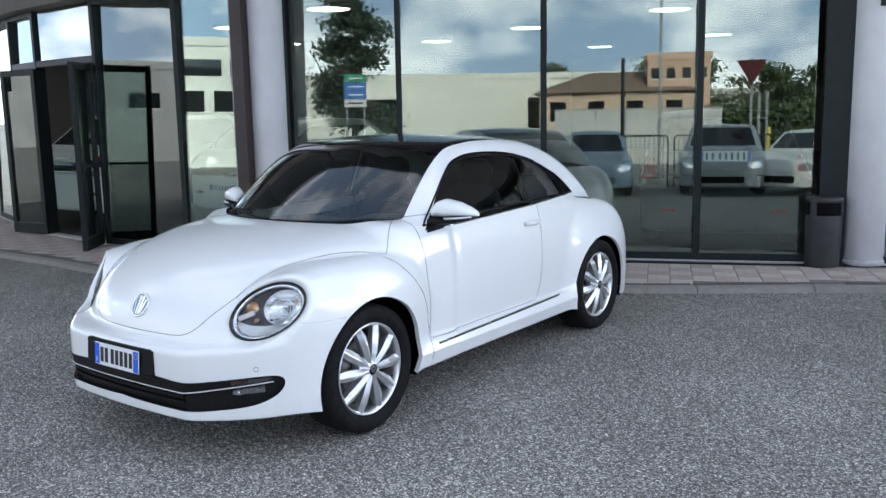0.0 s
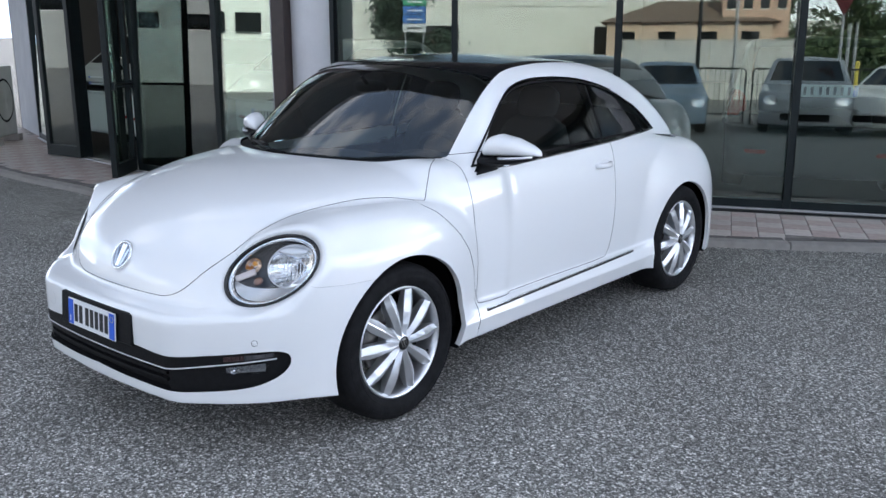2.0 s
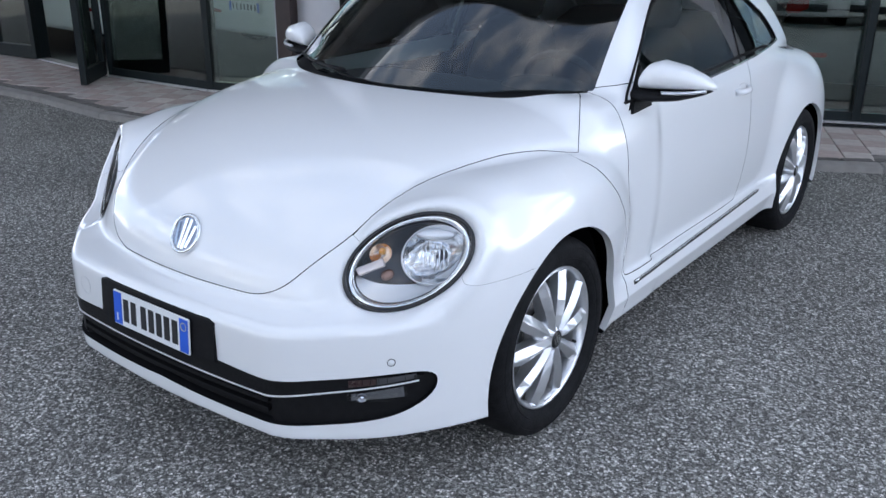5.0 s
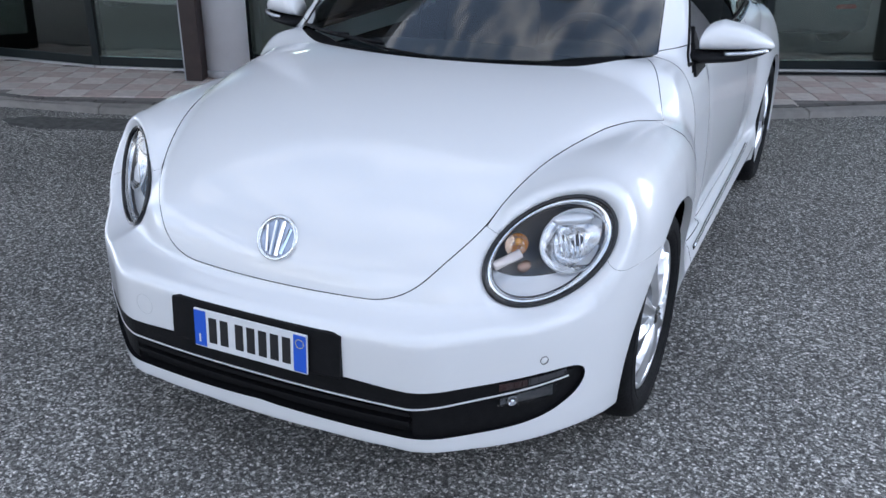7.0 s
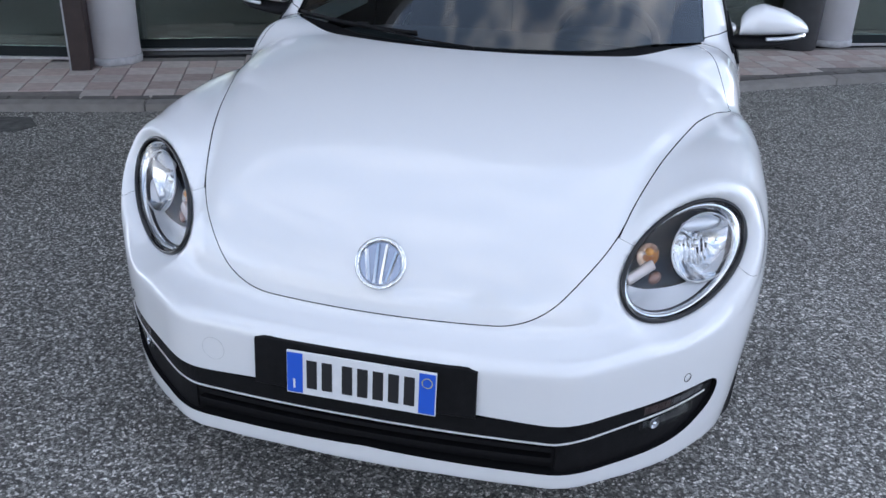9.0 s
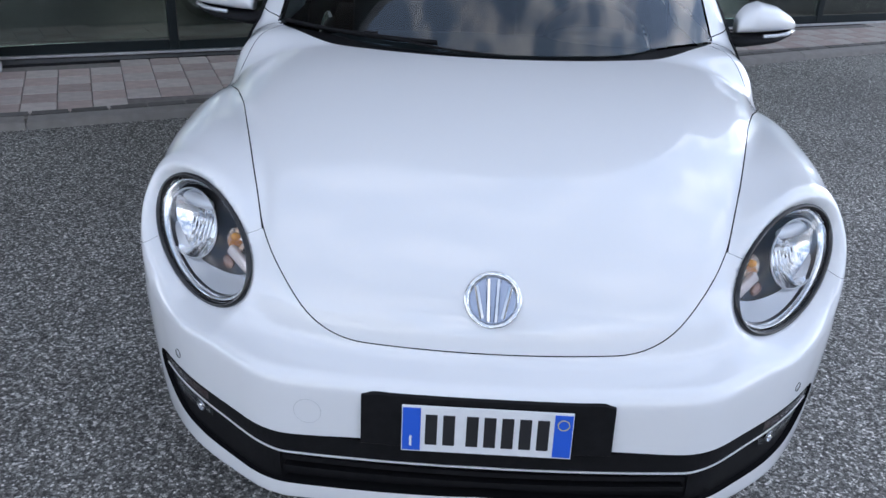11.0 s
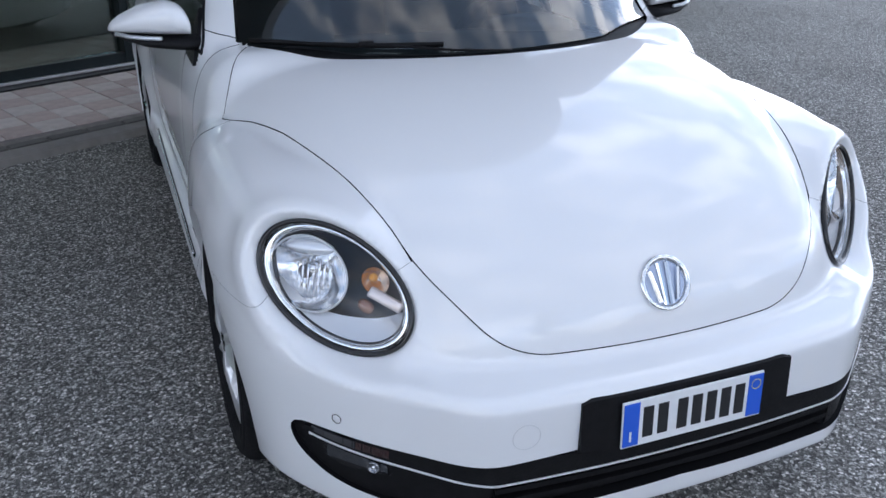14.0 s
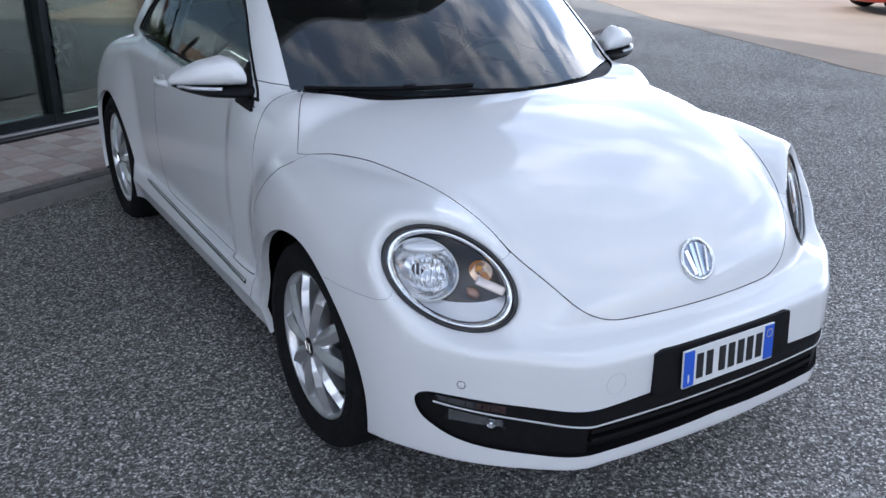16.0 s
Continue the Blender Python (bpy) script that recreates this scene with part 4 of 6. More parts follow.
# ---- car: mirrors, handles, trims, wipers ----
for sg in (1, -1):
    bm = bmesh.new()
    nu, nv = 28, 24
    rows = []
    for i in range(nu + 1):
        f = i / nu
        x = 0.812 + 0.228 * f
        h = float(np.interp(f, [0, 0.04, 0.12, 0.28, 0.6, 0.85, 0.96, 1.0], [0.052, 0.072, 0.090, 0.100, 0.080, 0.048, 0.026, 0.010])) / 2
        dp = 0.072 * (1 - max(0, (f - 0.3) / 0.7) ** 2.4) ** 0.5 * (0.75 + 0.25 * min(1, f / 0.2)) + 0.003
        zc = 1.040 + h + 0.006 * f
        yc = 0.665 + 0.085 * f ** 1.5
        row = []
        for j in range(nv):
            a = 2 * math.pi * j / nv
            ca, sa = math.cos(a), math.sin(a)
            k = (abs(ca) ** 2.6 + abs(sa) ** 2.6) ** (-1 / 2.6)
            yy = dp * ca * k
            row.append(bm.verts.new((x, yc + (yy if yy < 0 else yy * 0.45), zc + h * sa * k)))
        rows.append(row)
    for a, b in zip(rows, rows[1:]):
        for j in range(nv):
            bm.faces.new((a[j], a[(j + 1) % nv], b[(j + 1) % nv], b[j]))
    bm.faces.new(rows[0])
    bm.faces.new(rows[-1])
    bmesh.ops.recalc_face_normals(bm, faces=bm.faces)
    mirror = part("door_mirror", sided(bm, sg), WHITE, car, "white door mirror shell", True)
    bm = bmesh.new()
    rows = []
    for i in range(13):
        f = i / 12
        x = 0.760 + 0.272 * f
        g = max(0.0, (f - 0.2) / 0.8)
        t = float(np.interp(f, [0, 0.2, 0.65, 0.9, 1.0], [0.026, 0.022, 0.018, 0.009, 0.002]))
        zc = 1.039 + 0.005 * g - t
        w = (0.030 + 0.036 * min(1, f / 0.25)) * (1 - max(0, (f - 0.5) / 0.5) ** 2.2) ** 0.5 + 0.004
        yc = 0.650 + 0.085 * g ** 1.5
        rows.append([bm.verts.new((x, yc + w * math.cos(k * math.pi / 6), zc + t * math.sin(k * math.pi / 6))) for k in range(12)])
    for a, b in zip(rows, rows[1:]):
        for k in range(12):
            bm.faces.new((a[k], a[(k + 1) % 12], b[(k + 1) % 12], b[k]))
    bm.faces.new(rows[0])
    bm.faces.new(rows[-1])
    bmesh.ops.recalc_face_normals(bm, faces=bm.faces)
    part("mirror_foot", sided(bm, sg), BLACK_PLASTIC, mirror, "black mirror foot", True)
    part("repeater", sided(tube([(0.895, 0.612, 1.037), (0.945, 0.628, 1.039), (0.985, 0.655, 1.041), (1.020, 0.700, 1.044)], 0.008, 8), sg), LENS, mirror, "clear turn signal strip", True)
    part("repeater_back", sided(tube([(0.897, 0.616, 1.037), (0.945, 0.632, 1.039), (0.985, 0.659, 1.041), (1.018, 0.704, 1.044)], 0.0065, 6), sg), PALE, mirror, "", True)
    part("mirror_glass", sided(boxed(0.835, 0.695, 1.052, 0.935, 0.699, 1.105, bevel=0.002), sg), CHROME, mirror, "mirror glass")
    # black corner piece of the door window
    tri = [on_skin([(0.80, y, z)], (1, 0, 0))[0] for y, z in ((0.568, 0.962), (0.715, 0.972), (0.715, 1.105), (0.665, 1.066))]
    bm = bmesh.new()
    vs = [bm.verts.new(Vector(p) + Vector((0.010, 0, 0))) for p in tri] + [bm.verts.new(Vector(p) - Vector((0.012, 0, 0))) for p in tri]
    bm.faces.new(vs[:4])
    bm.faces.new(vs[:3:-1])
    for k in range(4):
        bm.faces.new((vs[k], vs[4 + k], vs[4 + (k + 1) % 4], vs[(k + 1) % 4]))
    bmesh.ops.recalc_face_normals(bm, faces=bm.faces)
    part("sail_panel", sided(bm, sg), BLACK_PLASTIC, car, "black window corner panel")
    # handle
    hp = on_skin([(0.84, y, 0.892) for y in (1.56, 1.60, 1.64, 1.68, 1.71)], (1, 0, 0))
    pts = [p + np.array([l, 0, 0]) for p, l in zip(hp, (0.002, 0.022, 0.027, 0.022, 0.002))]
    handle = part("door_handle", sided(tube(pts, 0.013, 10, None, 1.1), sg), WHITE, car, "white pull handle", True)
    # the recess is body white made dimmer, its shade put into the colour
    part("handle_recess", sided(blob(bmesh.new(), hp[2] + np.array([-0.004, 0.01, 0.0]), (0.007, 0.055, 0.028), 2.4, None, 20), sg), mat("recess_shaded_white", (0.70, 0.71, 0.72), 0.35, coat=0.6) if sg > 0 else bpy.data.materials["recess_shaded_white"], handle, "", True)
    # sill trim: a dark bar with a chrome edge
    ys = np.linspace(0.575, 1.945, 40)
    zs = np.interp(ys, [0.575, 1.945], [0.345, 0.366])
    base = on_skin([(0.91, y, z) for y, z in zip(ys, zs)], (1, 0, 0))
    part("sill_trim", sided(tube(base + np.array([0.0, 0, 0.0]), 0.0075, 6, None, 1.2), sg), BLACK_GLOSS, car, "black side trim strip", True)
    part("sill_chrome", sided(tube(base + np.array([0.005, 0, 0.007]), 0.0035, 6), sg), CHROME, car, "chrome side trim line", True)
    # belt line trim under the side windows
    by = np.linspace(0.77, 2.33, 40)
    bz = np.interp(by, [0.63, 0.9, 1.28, 1.76, 2.30, 2.335], [0.975, 0.978, 0.988, 1.003, 1.024, 1.042])
    bl = on_skin([(0.80, y, z) for y, z in zip(by, bz)], (1, 0, 0))
    part("belt_trim", sided(tube(bl, 0.0055, 6), sg), CHROME, car, "chrome window trim", True)
    edge = [on_skin([(0.72, y, z)], (1, 0, 0.35 if y < 2.1 else 0.0))[0] for y, z in SIDE_WINDOW]
    part("window_seal", sided(loop_tube(edge, 0.006, 5), sg), BLACK_PLASTIC, car, "black window seal", True)
    # b-post behind the glass
    post = on_skin([(0.75, 1.70, z) for z in np.linspace(0.99, 1.315, 10)], (1, 0, 0))
    part("door_post", sided(tube(post - np.array([0.034, 0, 0]), 0.022, 6), sg), BLACK_PLASTIC, car)
def on_screen(points, lift):
    P = np.array(points, float)
    for _ in range(12):
        P[:, 1] += cabin_field(P) / 0.6
    g = gradient(cabin_field, P)
    return P + g / np.linalg.norm(g, axis=1, keepdims=True) * lift


xw = np.linspace(-0.66, -0.17, 14)
W = on_screen([(x, 0.3, 1.052 - 0.018 * abs(x)) for x in xw], 0.014)
wiper = part("wiper", tube(W, 0.0050, 6, None, 1.3), BLACK_PLASTIC, car, "black windscreen wiper", True)
part("wiper_blade", tube(on_screen([(x, 0.3, 1.052 - 0.018 * abs(x)) for x in xw], 0.005), 0.004, 5), RUBBER, wiper)
part("wiper_arm", tube(on_screen([(-0.38, 0.3, 1.048), (-0.30, 0.3, 1.045), (-0.15, 0.3, 1.034), (0.02, 0.3, 1.026)], 0.014), 0.0055, 6, None, 0.7), BLACK_PLASTIC, wiper, "", True)
part("wiper_joint", boxed(-0.022, -0.007, -0.006, 0.022, 0.007, 0.006, m=Matrix.Translation(on_screen([(-0.37, 0.3, 1.05)], 0.014)[0]), bevel=0.004), BLACK_PLASTIC, wiper)
# black band printed along the foot of the screen
xb = np.linspace(-0.70, 0.70, 57)
lo_, hi_ = on_screen([(x, 0.3, 1.012 - 0.03 * x * x) for x in xb], -0.0095), on_screen([(x, 0.3, 1.036 - 0.03 * x * x) for x in xb], -0.0095)
bm = bmesh.new()
rows = [[bm.verts.new(p) for p in r] for r in zip(lo_, hi_)]
for a, b in zip(rows, rows[1:]):
    bm.faces.new((a[0], b[0], b[1], a[1]))
part("screen_band", bm, DARK, car, "black band along the windscreen", True)

# ---- car: cabin ----
CLOTH = mat("charcoal_seat_cloth", (0.035, 0.036, 0.04), 0.9, vary=0.2, scale=60, bump=0.3, bump_scale=400)
DASH = mat("dashboard_plastic", (0.012, 0.012, 0.014), 0.7, vary=0.15, scale=20, bump=0.02, bump_scale=200)
part("cabin_floor", boxed(-0.68, 0.2, 0.24, 0.68, 2.7, 0.28), DARK, car)
part("dashboard", blob(bmesh.new(), (0, 0.56, 0.86), (0.70, 0.30, 0.125), 3.5, None, 40), DASH, car, "dark dashboard", True)
part("instrument_hood", blob(bmesh.new(), (0.36, 0.72, 0.97), (0.17, 0.10, 0.05), 2.5), DASH, car, "", True)
part("steering_wheel", loop_tube([pose(0.36, 0.92, 0.93, -62) @ Vector((0.185 * math.cos(k * math.pi / 24), 0.185 * math.sin(k * math.pi / 24), 0)) for k in range(48)], 0.015, 8), DASH, car, "black steering wheel", True)
part("steering_boss", blob(bmesh.new(), (0, 0, 0), (0.16, 0.07, 0.03), 2.4, pose(0.36, 0.91, 0.93, -62)), DASH, car, "", True)
for sg in (1, -1):
    seat = part("front_seat", blob(bmesh.new(), (0.36 * sg, 1.28, 0.50), (0.25, 0.28, 0.11), 4), CLOTH, car, "charcoal cloth front seat", True)
    part("seat_back", blob(bmesh.new(), (0, 0, 0), (0.24, 0.075, 0.34), 3.6, pose(0.36 * sg, 1.60, 0.80, -16)), CLOTH, seat, "", True)
    part("head_restraint", blob(bmesh.new(), (0, 0, 0), (0.13, 0.055, 0.095), 3, pose(0.36 * sg, 1.70, 1.20, -14)), CLOTH, seat, "", True)
part("rear_bench", blob(bmesh.new(), (0, 2.16, 0.55), (0.60, 0.26, 0.12), 5), CLOTH, car, "charcoal rear bench", True)
part("rear_backrest", blob(bmesh.new(), (0, 0, 0), (0.60, 0.08, 0.32), 5, pose(0, 2.42, 0.82, -20)), CLOTH, car, "", True)
rv = part("rear_view_mirror", blob(bmesh.new(), (0, 0, 0), (0.115, 0.022, 0.034), 2.8, pose(0.0, 0.72, 1.315, 8)), BLACK_PLASTIC, car, "black rear-view mirror", True)
part("mirror_stem", tube([(0, 0.70, 1.33), (0, 0.66, 1.375)], 0.012, 8), BLACK_PLASTIC, rv)

# ---- ground ----
def asphalt():
    m = bpy.data.materials.new("chipped_asphalt")
    m.use_nodes = True
    n, l = m.node_tree.nodes, m.node_tree.links
    b = n["Principled BSDF"]
    b.inputs["Roughness"].default_value = 0.82
    b.inputs["Specular IOR Level"].default_value = 0.35
    t = n.new("ShaderNodeTexCoord")
    warp = n.new("ShaderNodeTexNoise")
    warp.inputs["Scale"].default_value, warp.inputs["Detail"].default_value = 140, 2
    add = n.new("ShaderNodeMix")
    add.data_type, add.blend_type = "RGBA", "LINEAR_LIGHT"
    add.inputs["Factor"].default_value = 0.006
    v = n.new("ShaderNodeTexVoronoi")
    v.inputs["Scale"].default_value = 128
    e = n.new("ShaderNodeTexVoronoi")
    e.feature = "DISTANCE_TO_EDGE"
    e.inputs["Scale"].default_value = 128
    sep = n.new("ShaderNodeSeparateColor")
    r = n.new("ShaderNodeValToRGB")
    el = r.color_ramp.elements
    el[0].position, el[0].color = 0.0, (0.078, 0.075, 0.069, 1)
    el[1].position, el[1].color = 1.0, (0.84, 0.82, 0.78, 1)
    for p, c in ((0.42, (0.174, 0.167, 0.155, 1)), (0.70, (0.318, 0.308, 0.287, 1)), (0.90, (0.60, 0.585, 0.55, 1))):
        x = el.new(p)
        x.color = c
    big = n.new("ShaderNodeTexNoise")
    big.inputs["Scale"].default_value, big.inputs["Detail"].default_value = 0.9, 5
    br = n.new("ShaderNodeMapRange")
    br.inputs["From Min"].default_value, br.inputs["From Max"].default_value = 0.3, 0.7
    br.inputs["To Min"].default_value, br.inputs["To Max"].default_value = 0.74, 1.04
    gap = n.new("ShaderNodeMapRange")
    gap.inputs["From Max"].default_value = 0.11
    gap.inputs["To Min"].default_value = 0.18
    mul = n.new("ShaderNodeMath")
    mul.operation = "MULTIPLY"
    hsv = n.new("ShaderNodeHueSaturation")
    mid = n.new("ShaderNodeTexNoise")
    mid.inputs["Scale"].default_value, mid.inputs["Detail"].default_value, mid.inputs["Roughness"].default_value = 58, 3, 0.7
    mr = n.new("ShaderNodeMapRange")
    mr.inputs["From Min"].default_value, mr.inputs["From Max"].default_value = 0.35, 0.65
    mr.inputs["To Min"].default_value, mr.inputs["To Max"].default_value = 0.74, 1.72
    mul2 = n.new("ShaderNodeMath")
    mul2.operation = "MULTIPLY"
    l.new(t.outputs["Object"], mid.inputs["Vector"])
    l.new(mid.outputs["Fac"], mr.inputs["Value"])
    bump = n.new("ShaderNodeBump")
    bump.inputs["Strength"].default_value, bump.inputs["Distance"].default_value = 0.7, 0.004
    l.new(t.outputs["Object"], warp.inputs["Vector"])
    l.new(t.outputs["Object"], add.inputs["A"])
    l.new(warp.outputs["Color"], add.inputs["B"])
    l.new(add.outputs["Result"], v.inputs["Vector"])
    l.new(add.outputs["Result"], e.inputs["Vector"])
    l.new(v.outputs["Color"], sep.inputs["Color"])
    l.new(sep.outputs["Red"], r.inputs["Fac"])
    l.new(t.outputs["Object"], big.inputs["Vector"])
    l.new(big.outputs["Fac"], br.inputs["Value"])
    l.new(e.outputs["Distance"], gap.inputs["Value"])
    l.new(gap.outputs["Result"], mul.inputs[0])
    l.new(br.outputs["Result"], mul.inputs[1])
    l.new(mul.outputs["Value"], mul2.inputs[0])
    l.new(mr.outputs["Result"], mul2.inputs[1])
    l.new(mul2.outputs["Value"], hsv.inputs["Value"])
    l.new(r.outputs["Color"], hsv.inputs["Color"])
    l.new(hsv.outputs["Color"], b.inputs["Base Color"])
    l.new(e.outputs["Distance"], bump.inputs["Height"])
    l.new(bump.outputs["Normal"], b.inputs["Normal"])
    return m


def slab(name, poly, z0, z1, material, parent=None, label=""):
    bm = bmesh.new()
    lo = [bm.verts.new((x, y, z0)) for x, y in poly]
    hi = [bm.verts.new((x, y, z1)) for x, y in poly]
    bm.faces.new(lo[::-1])
    bm.faces.new(hi)
    for k in range(len(poly)):
        bm.faces.new((lo[k], lo[(k + 1) % len(poly)], hi[(k + 1) % len(poly)], hi[k]))
    bmesh.ops.recalc_face_normals(bm, faces=bm.faces)
    return part(name, bm, material, parent, label)


bm = bmesh.new()
bmesh.ops.create_grid(bm, x_segments=1, y_segments=1, size=600)
tagged(part("ground", bm, asphalt()), "grey asphalt forecourt with pale stone chips", "ground", kind="structure")
BEIGE = mat("beige_concrete_yard", (0.36, 0.285, 0.22), 0.85, vary=0.12, scale=0.8, bump=0.3, bump_scale=90)
tagged(slab("pavement_yard", [(9.6, 10.8), (9.22, 9.83), (8.5, 8.09), (8.05, 6.62), (7.62, 5.24), (7.3, 4.17), (7.11, 3.67), (7.0, 3.1), (6.98, 2.4), (7.2, 1.2), (8.6, -0.6), (40, -3), (40, 30), (14, 22)], -0.05, 0.006, BEIGE), "pale beige concrete yard beside the asphalt", "pavement", kind="structure")
PATCH = mat("dark_patch", (0.10, 0.098, 0.095), 0.85, vary=0.35, scale=20, bump=0.4, bump_scale=200)
tagged(slab("asphalt_patch", [(-3.98, 1.58), (-3.86, 1.72), (-3.58, 1.80), (-3.30, 1.93), (-3.12, 1.98), (-2.98, 1.85), (-3.02, 1.71), (-3.28, 1.64), (-3.55, 1.52), (-3.8, 1.50)], -0.02, 0.004, PATCH), "dark irregular repair patch in the asphalt by the kerb", "asphalt patch")

# ---- building ----
E1 = Vector((0.9203, 0.3912, 0))
O1 = Vector((-2.27, 4.13, 0))


def along(lat, off=0.0, z=0.0):
    """A place by the straight shop front: metres along it, and out from it."""
    p = O1 + E1 * lat + Vector((0.3912, -0.9203, 0)) * off
    return Vector((p.x, p.y, z))


FLOOR_Z = 0.06
CORNERS = [along(9.0), Vector((-3.52, 3.27, 0)), Vector((-4.48, 2.99, 0)), Vector((-5.86, 2.88, 0)), Vector((-7.42, 3.02, 0)), Vector((-8.40, 3.22, 0)), Vector((-12.0, 4.30, 0))]
RAIL = mat("dark_aluminium_frame", (0.010, 0.015, 0.016), 0.45, 0.0, spec=0.25, vary=0.15, scale=12)
WALL = mat("pale_grey_wall", (0.36, 0.37, 0.39), 0.8, vary=0.08, scale=3, bump=0.2, bump_scale=40)
FASCIA = mat("grey_beige_fascia", (0.17, 0.155, 0.14), 0.7, vary=0.1, scale=2)
BROWN = mat("dark_brown_paint", (0.035, 0.022, 0.020), 0.45, vary=0.2, scale=10)
HEAD = 2.95
LEAN = -1.1  # the panes lean in a little at the top


def seg_matrix(a, b):
    d = b - a
    return Matrix.Translation((a.x, a.y, 0)) @ Matrix.Rotation(math.atan2(d.y, d.x), 4, "Z"), d.length


win_count = 0


def window(a, b, z0=FLOOR_Z + 0.09, z1=HEAD, transom=None, skew=0.0):
    """A shop window from a to b (as seen from outside: left to right)."""
    global win_count
    win_count += 1
    m, w = seg_matrix(a, b)
    ob = tagged(new("window_%d" % win_count), "large shop window in a dark aluminium frame", "window", kind="structure")
    zs = [z0] + ([transom] if transom else []) + [z1]
    for p, q in zip(zs, zs[1:]):
        g = part("pane", boxed(0.03 - w / 2, -0.004, p, w / 2 - 0.03, 0.008, q, m=m @ pose(w / 2, 0.0, 1.5, LEAN, 0, skew) @ pose(0, 0, -1.5)), FACADE_GLASS, ob)
        g.visible_shadow = False
    part("mullion", boxed(-0.032, -0.045, FLOOR_Z, 0.032, 0.075, z1, m=m, bevel=0.004), RAIL, ob)
    part("bottom_rail", boxed(0.032, -0.040, FLOOR_Z, w - 0.032, 0.07, z0, m=m, bevel=0.004), RAIL, ob)
    part("head_rail", boxed(0.032, -0.040, z1 - 0.06, w - 0.032, 0.07, z1, m=m, bevel=0.004), RAIL, ob)
    part("threshold_strip", boxed(0.0, -0.075, FLOOR_Z, w, -0.045, FLOOR_Z + 0.018, m=m, bevel=0.003), ALLOY_STRIP, ob)
    if transom:
        part("transom", boxed(0.032, -0.040, transom - 0.04, w - 0.032, 0.07, transom + 0.04, m=m, bevel=0.004), RAIL, ob)
    return ob


ALLOY_STRIP = mat("aluminium_threshold", (0.55, 0.55, 0.56), 0.45, 0.7, vary=0.1, scale=20)
lats = [-1.235, 0.0, 1.53, 3.06, 4.16]
for p, q in zip(lats, lats[1:]):
    window(along(p), along(q), skew=4.0)
for p in (4.54, 6.04, 7.54):
    window(along(p), along(p + 1.5))
m, w = seg_matrix(along(4.16), along(4.54))
tagged(part("panel_dark", boxed(0.033, -0.03, FLOOR_Z, w - 0.033, 0.06, HEAD, m=m), RAIL), "dark metal infill panel beside the column", "panel", kind="structure")
window(CORNERS[2], CORNERS[1])
m, w = seg_matrix(CORNERS[1], along(-1.235))
tagged(part("panel_return", boxed(0.02, -0.02, FLOOR_Z, w - 0.02, 0.04, HEAD, m=m), RAIL), "dark metal return panel behind the column", "panel", kind="structure")
window(CORNERS[3], CORNERS[2])
window(CORNERS[5], CORNERS[4], transom=2.28)
m, w = seg_matrix(CORNERS[4], CORNERS[3])
door_head = tagged(new("window_over_door"), "pale transom window over the entrance", "window", kind="structure")
g = part("pane", boxed(0.03, -0.004, 2.32, w - 0.03, 0.008, HEAD, m=m), FACADE_GLASS, door_head)
g.visible_shadow = False
part("transom", boxed(0.0, -0.040, 2.24, w, 0.07, 2.32, m=m, bevel=0.004), RAIL, door_head)
part("mullion", boxed(-0.032, -0.045, FLOOR_Z, 0.032, 0.075, HEAD, m=m, bevel=0.004), RAIL, door_head)
part("threshold_strip", boxed(0.0, -0.07, FLOOR_Z, w, 0.05, FLOOR_Z + 0.015, m=m, bevel=0.003), ALLOY_STRIP, door_head)
RED = mat("red_push_bar", (0.55, 0.03, 0.02), 0.35, coat=0.3)


def door_leaf(num, hinge, angle, width, flip):
    m = Matrix.Translation((hinge.x, hinge.y, 0)) @ Matrix.Rotation(radians(angle), 4, "Z")
    ob = tagged(new("door_%d" % num), "glazed aluminium entrance door standing open", "door", kind="structure")
    z0, z1 = FLOOR_Z + 0.012, 2.22
    for nm, x0, x1, a, b in (("stile", 0, 0.07, z0, z1), ("stile", width - 0.07, width, z0, z1), ("top_rail", 0.07, width - 0.07, z1 - 0.08, z1), ("bottom_rail", 0.07, width - 0.07, z0, z0 + 0.14)):
        part(nm, boxed(x0, -0.03, a, x1, 0.03, b, m=m, bevel=0.004), RAIL, ob)
    g = part("pane", boxed(0.07, -0.004, z0 + 0.14, width - 0.07, 0.004, z1 - 0.08, m=m), FACADE_GLASS, ob)
    g.visible_shadow = False
    bar = part("push_bar", boxed(0.06, 0.06 * flip - 0.014, 1.03, width - 0.06, 0.06 * flip + 0.014, 1.06, m=m, bevel=0.006), RED if num == 1 else RAIL, ob, "red push bar" if num == 1 else "")
    for x in (0.05, width - 0.05):
        part("bracket", boxed(x - 0.02, min(0.03 * flip, 0.07 * flip), 1.0, x + 0.02, max(0.03 * flip, 0.07 * flip), 1.09, m=m, bevel=0.004), RAIL, ob)
    return ob


door_leaf(1, CORNERS[4] + Vector((0.04, -0.07, 0)), 188, 0.68, -1)
door_leaf(2, CORNERS[3] + Vector((-0.10, -0.05, 0)), 310, 0.62, 1)
# an inner fixed frame behind the pane next to the entrance
m, w = seg_matrix(CORNERS[3], CORNERS[2])
inner = tagged(new("trim_inner_frame"), "dark inner door frame behind the glass", "frame", kind="structure")
for x0, x1, a, b in ((0.05, 0.11, FLOOR_Z, 2.22), (0.92, 0.99, FLOOR_Z, 2.22), (0.11, 0.92, 2.15, 2.22), (0.11, 0.92, FLOOR_Z, 0.22)):
    part("frame_bar", boxed(x0, 0.08, a, x1, 0.13, b, m=m), RAIL, inner)

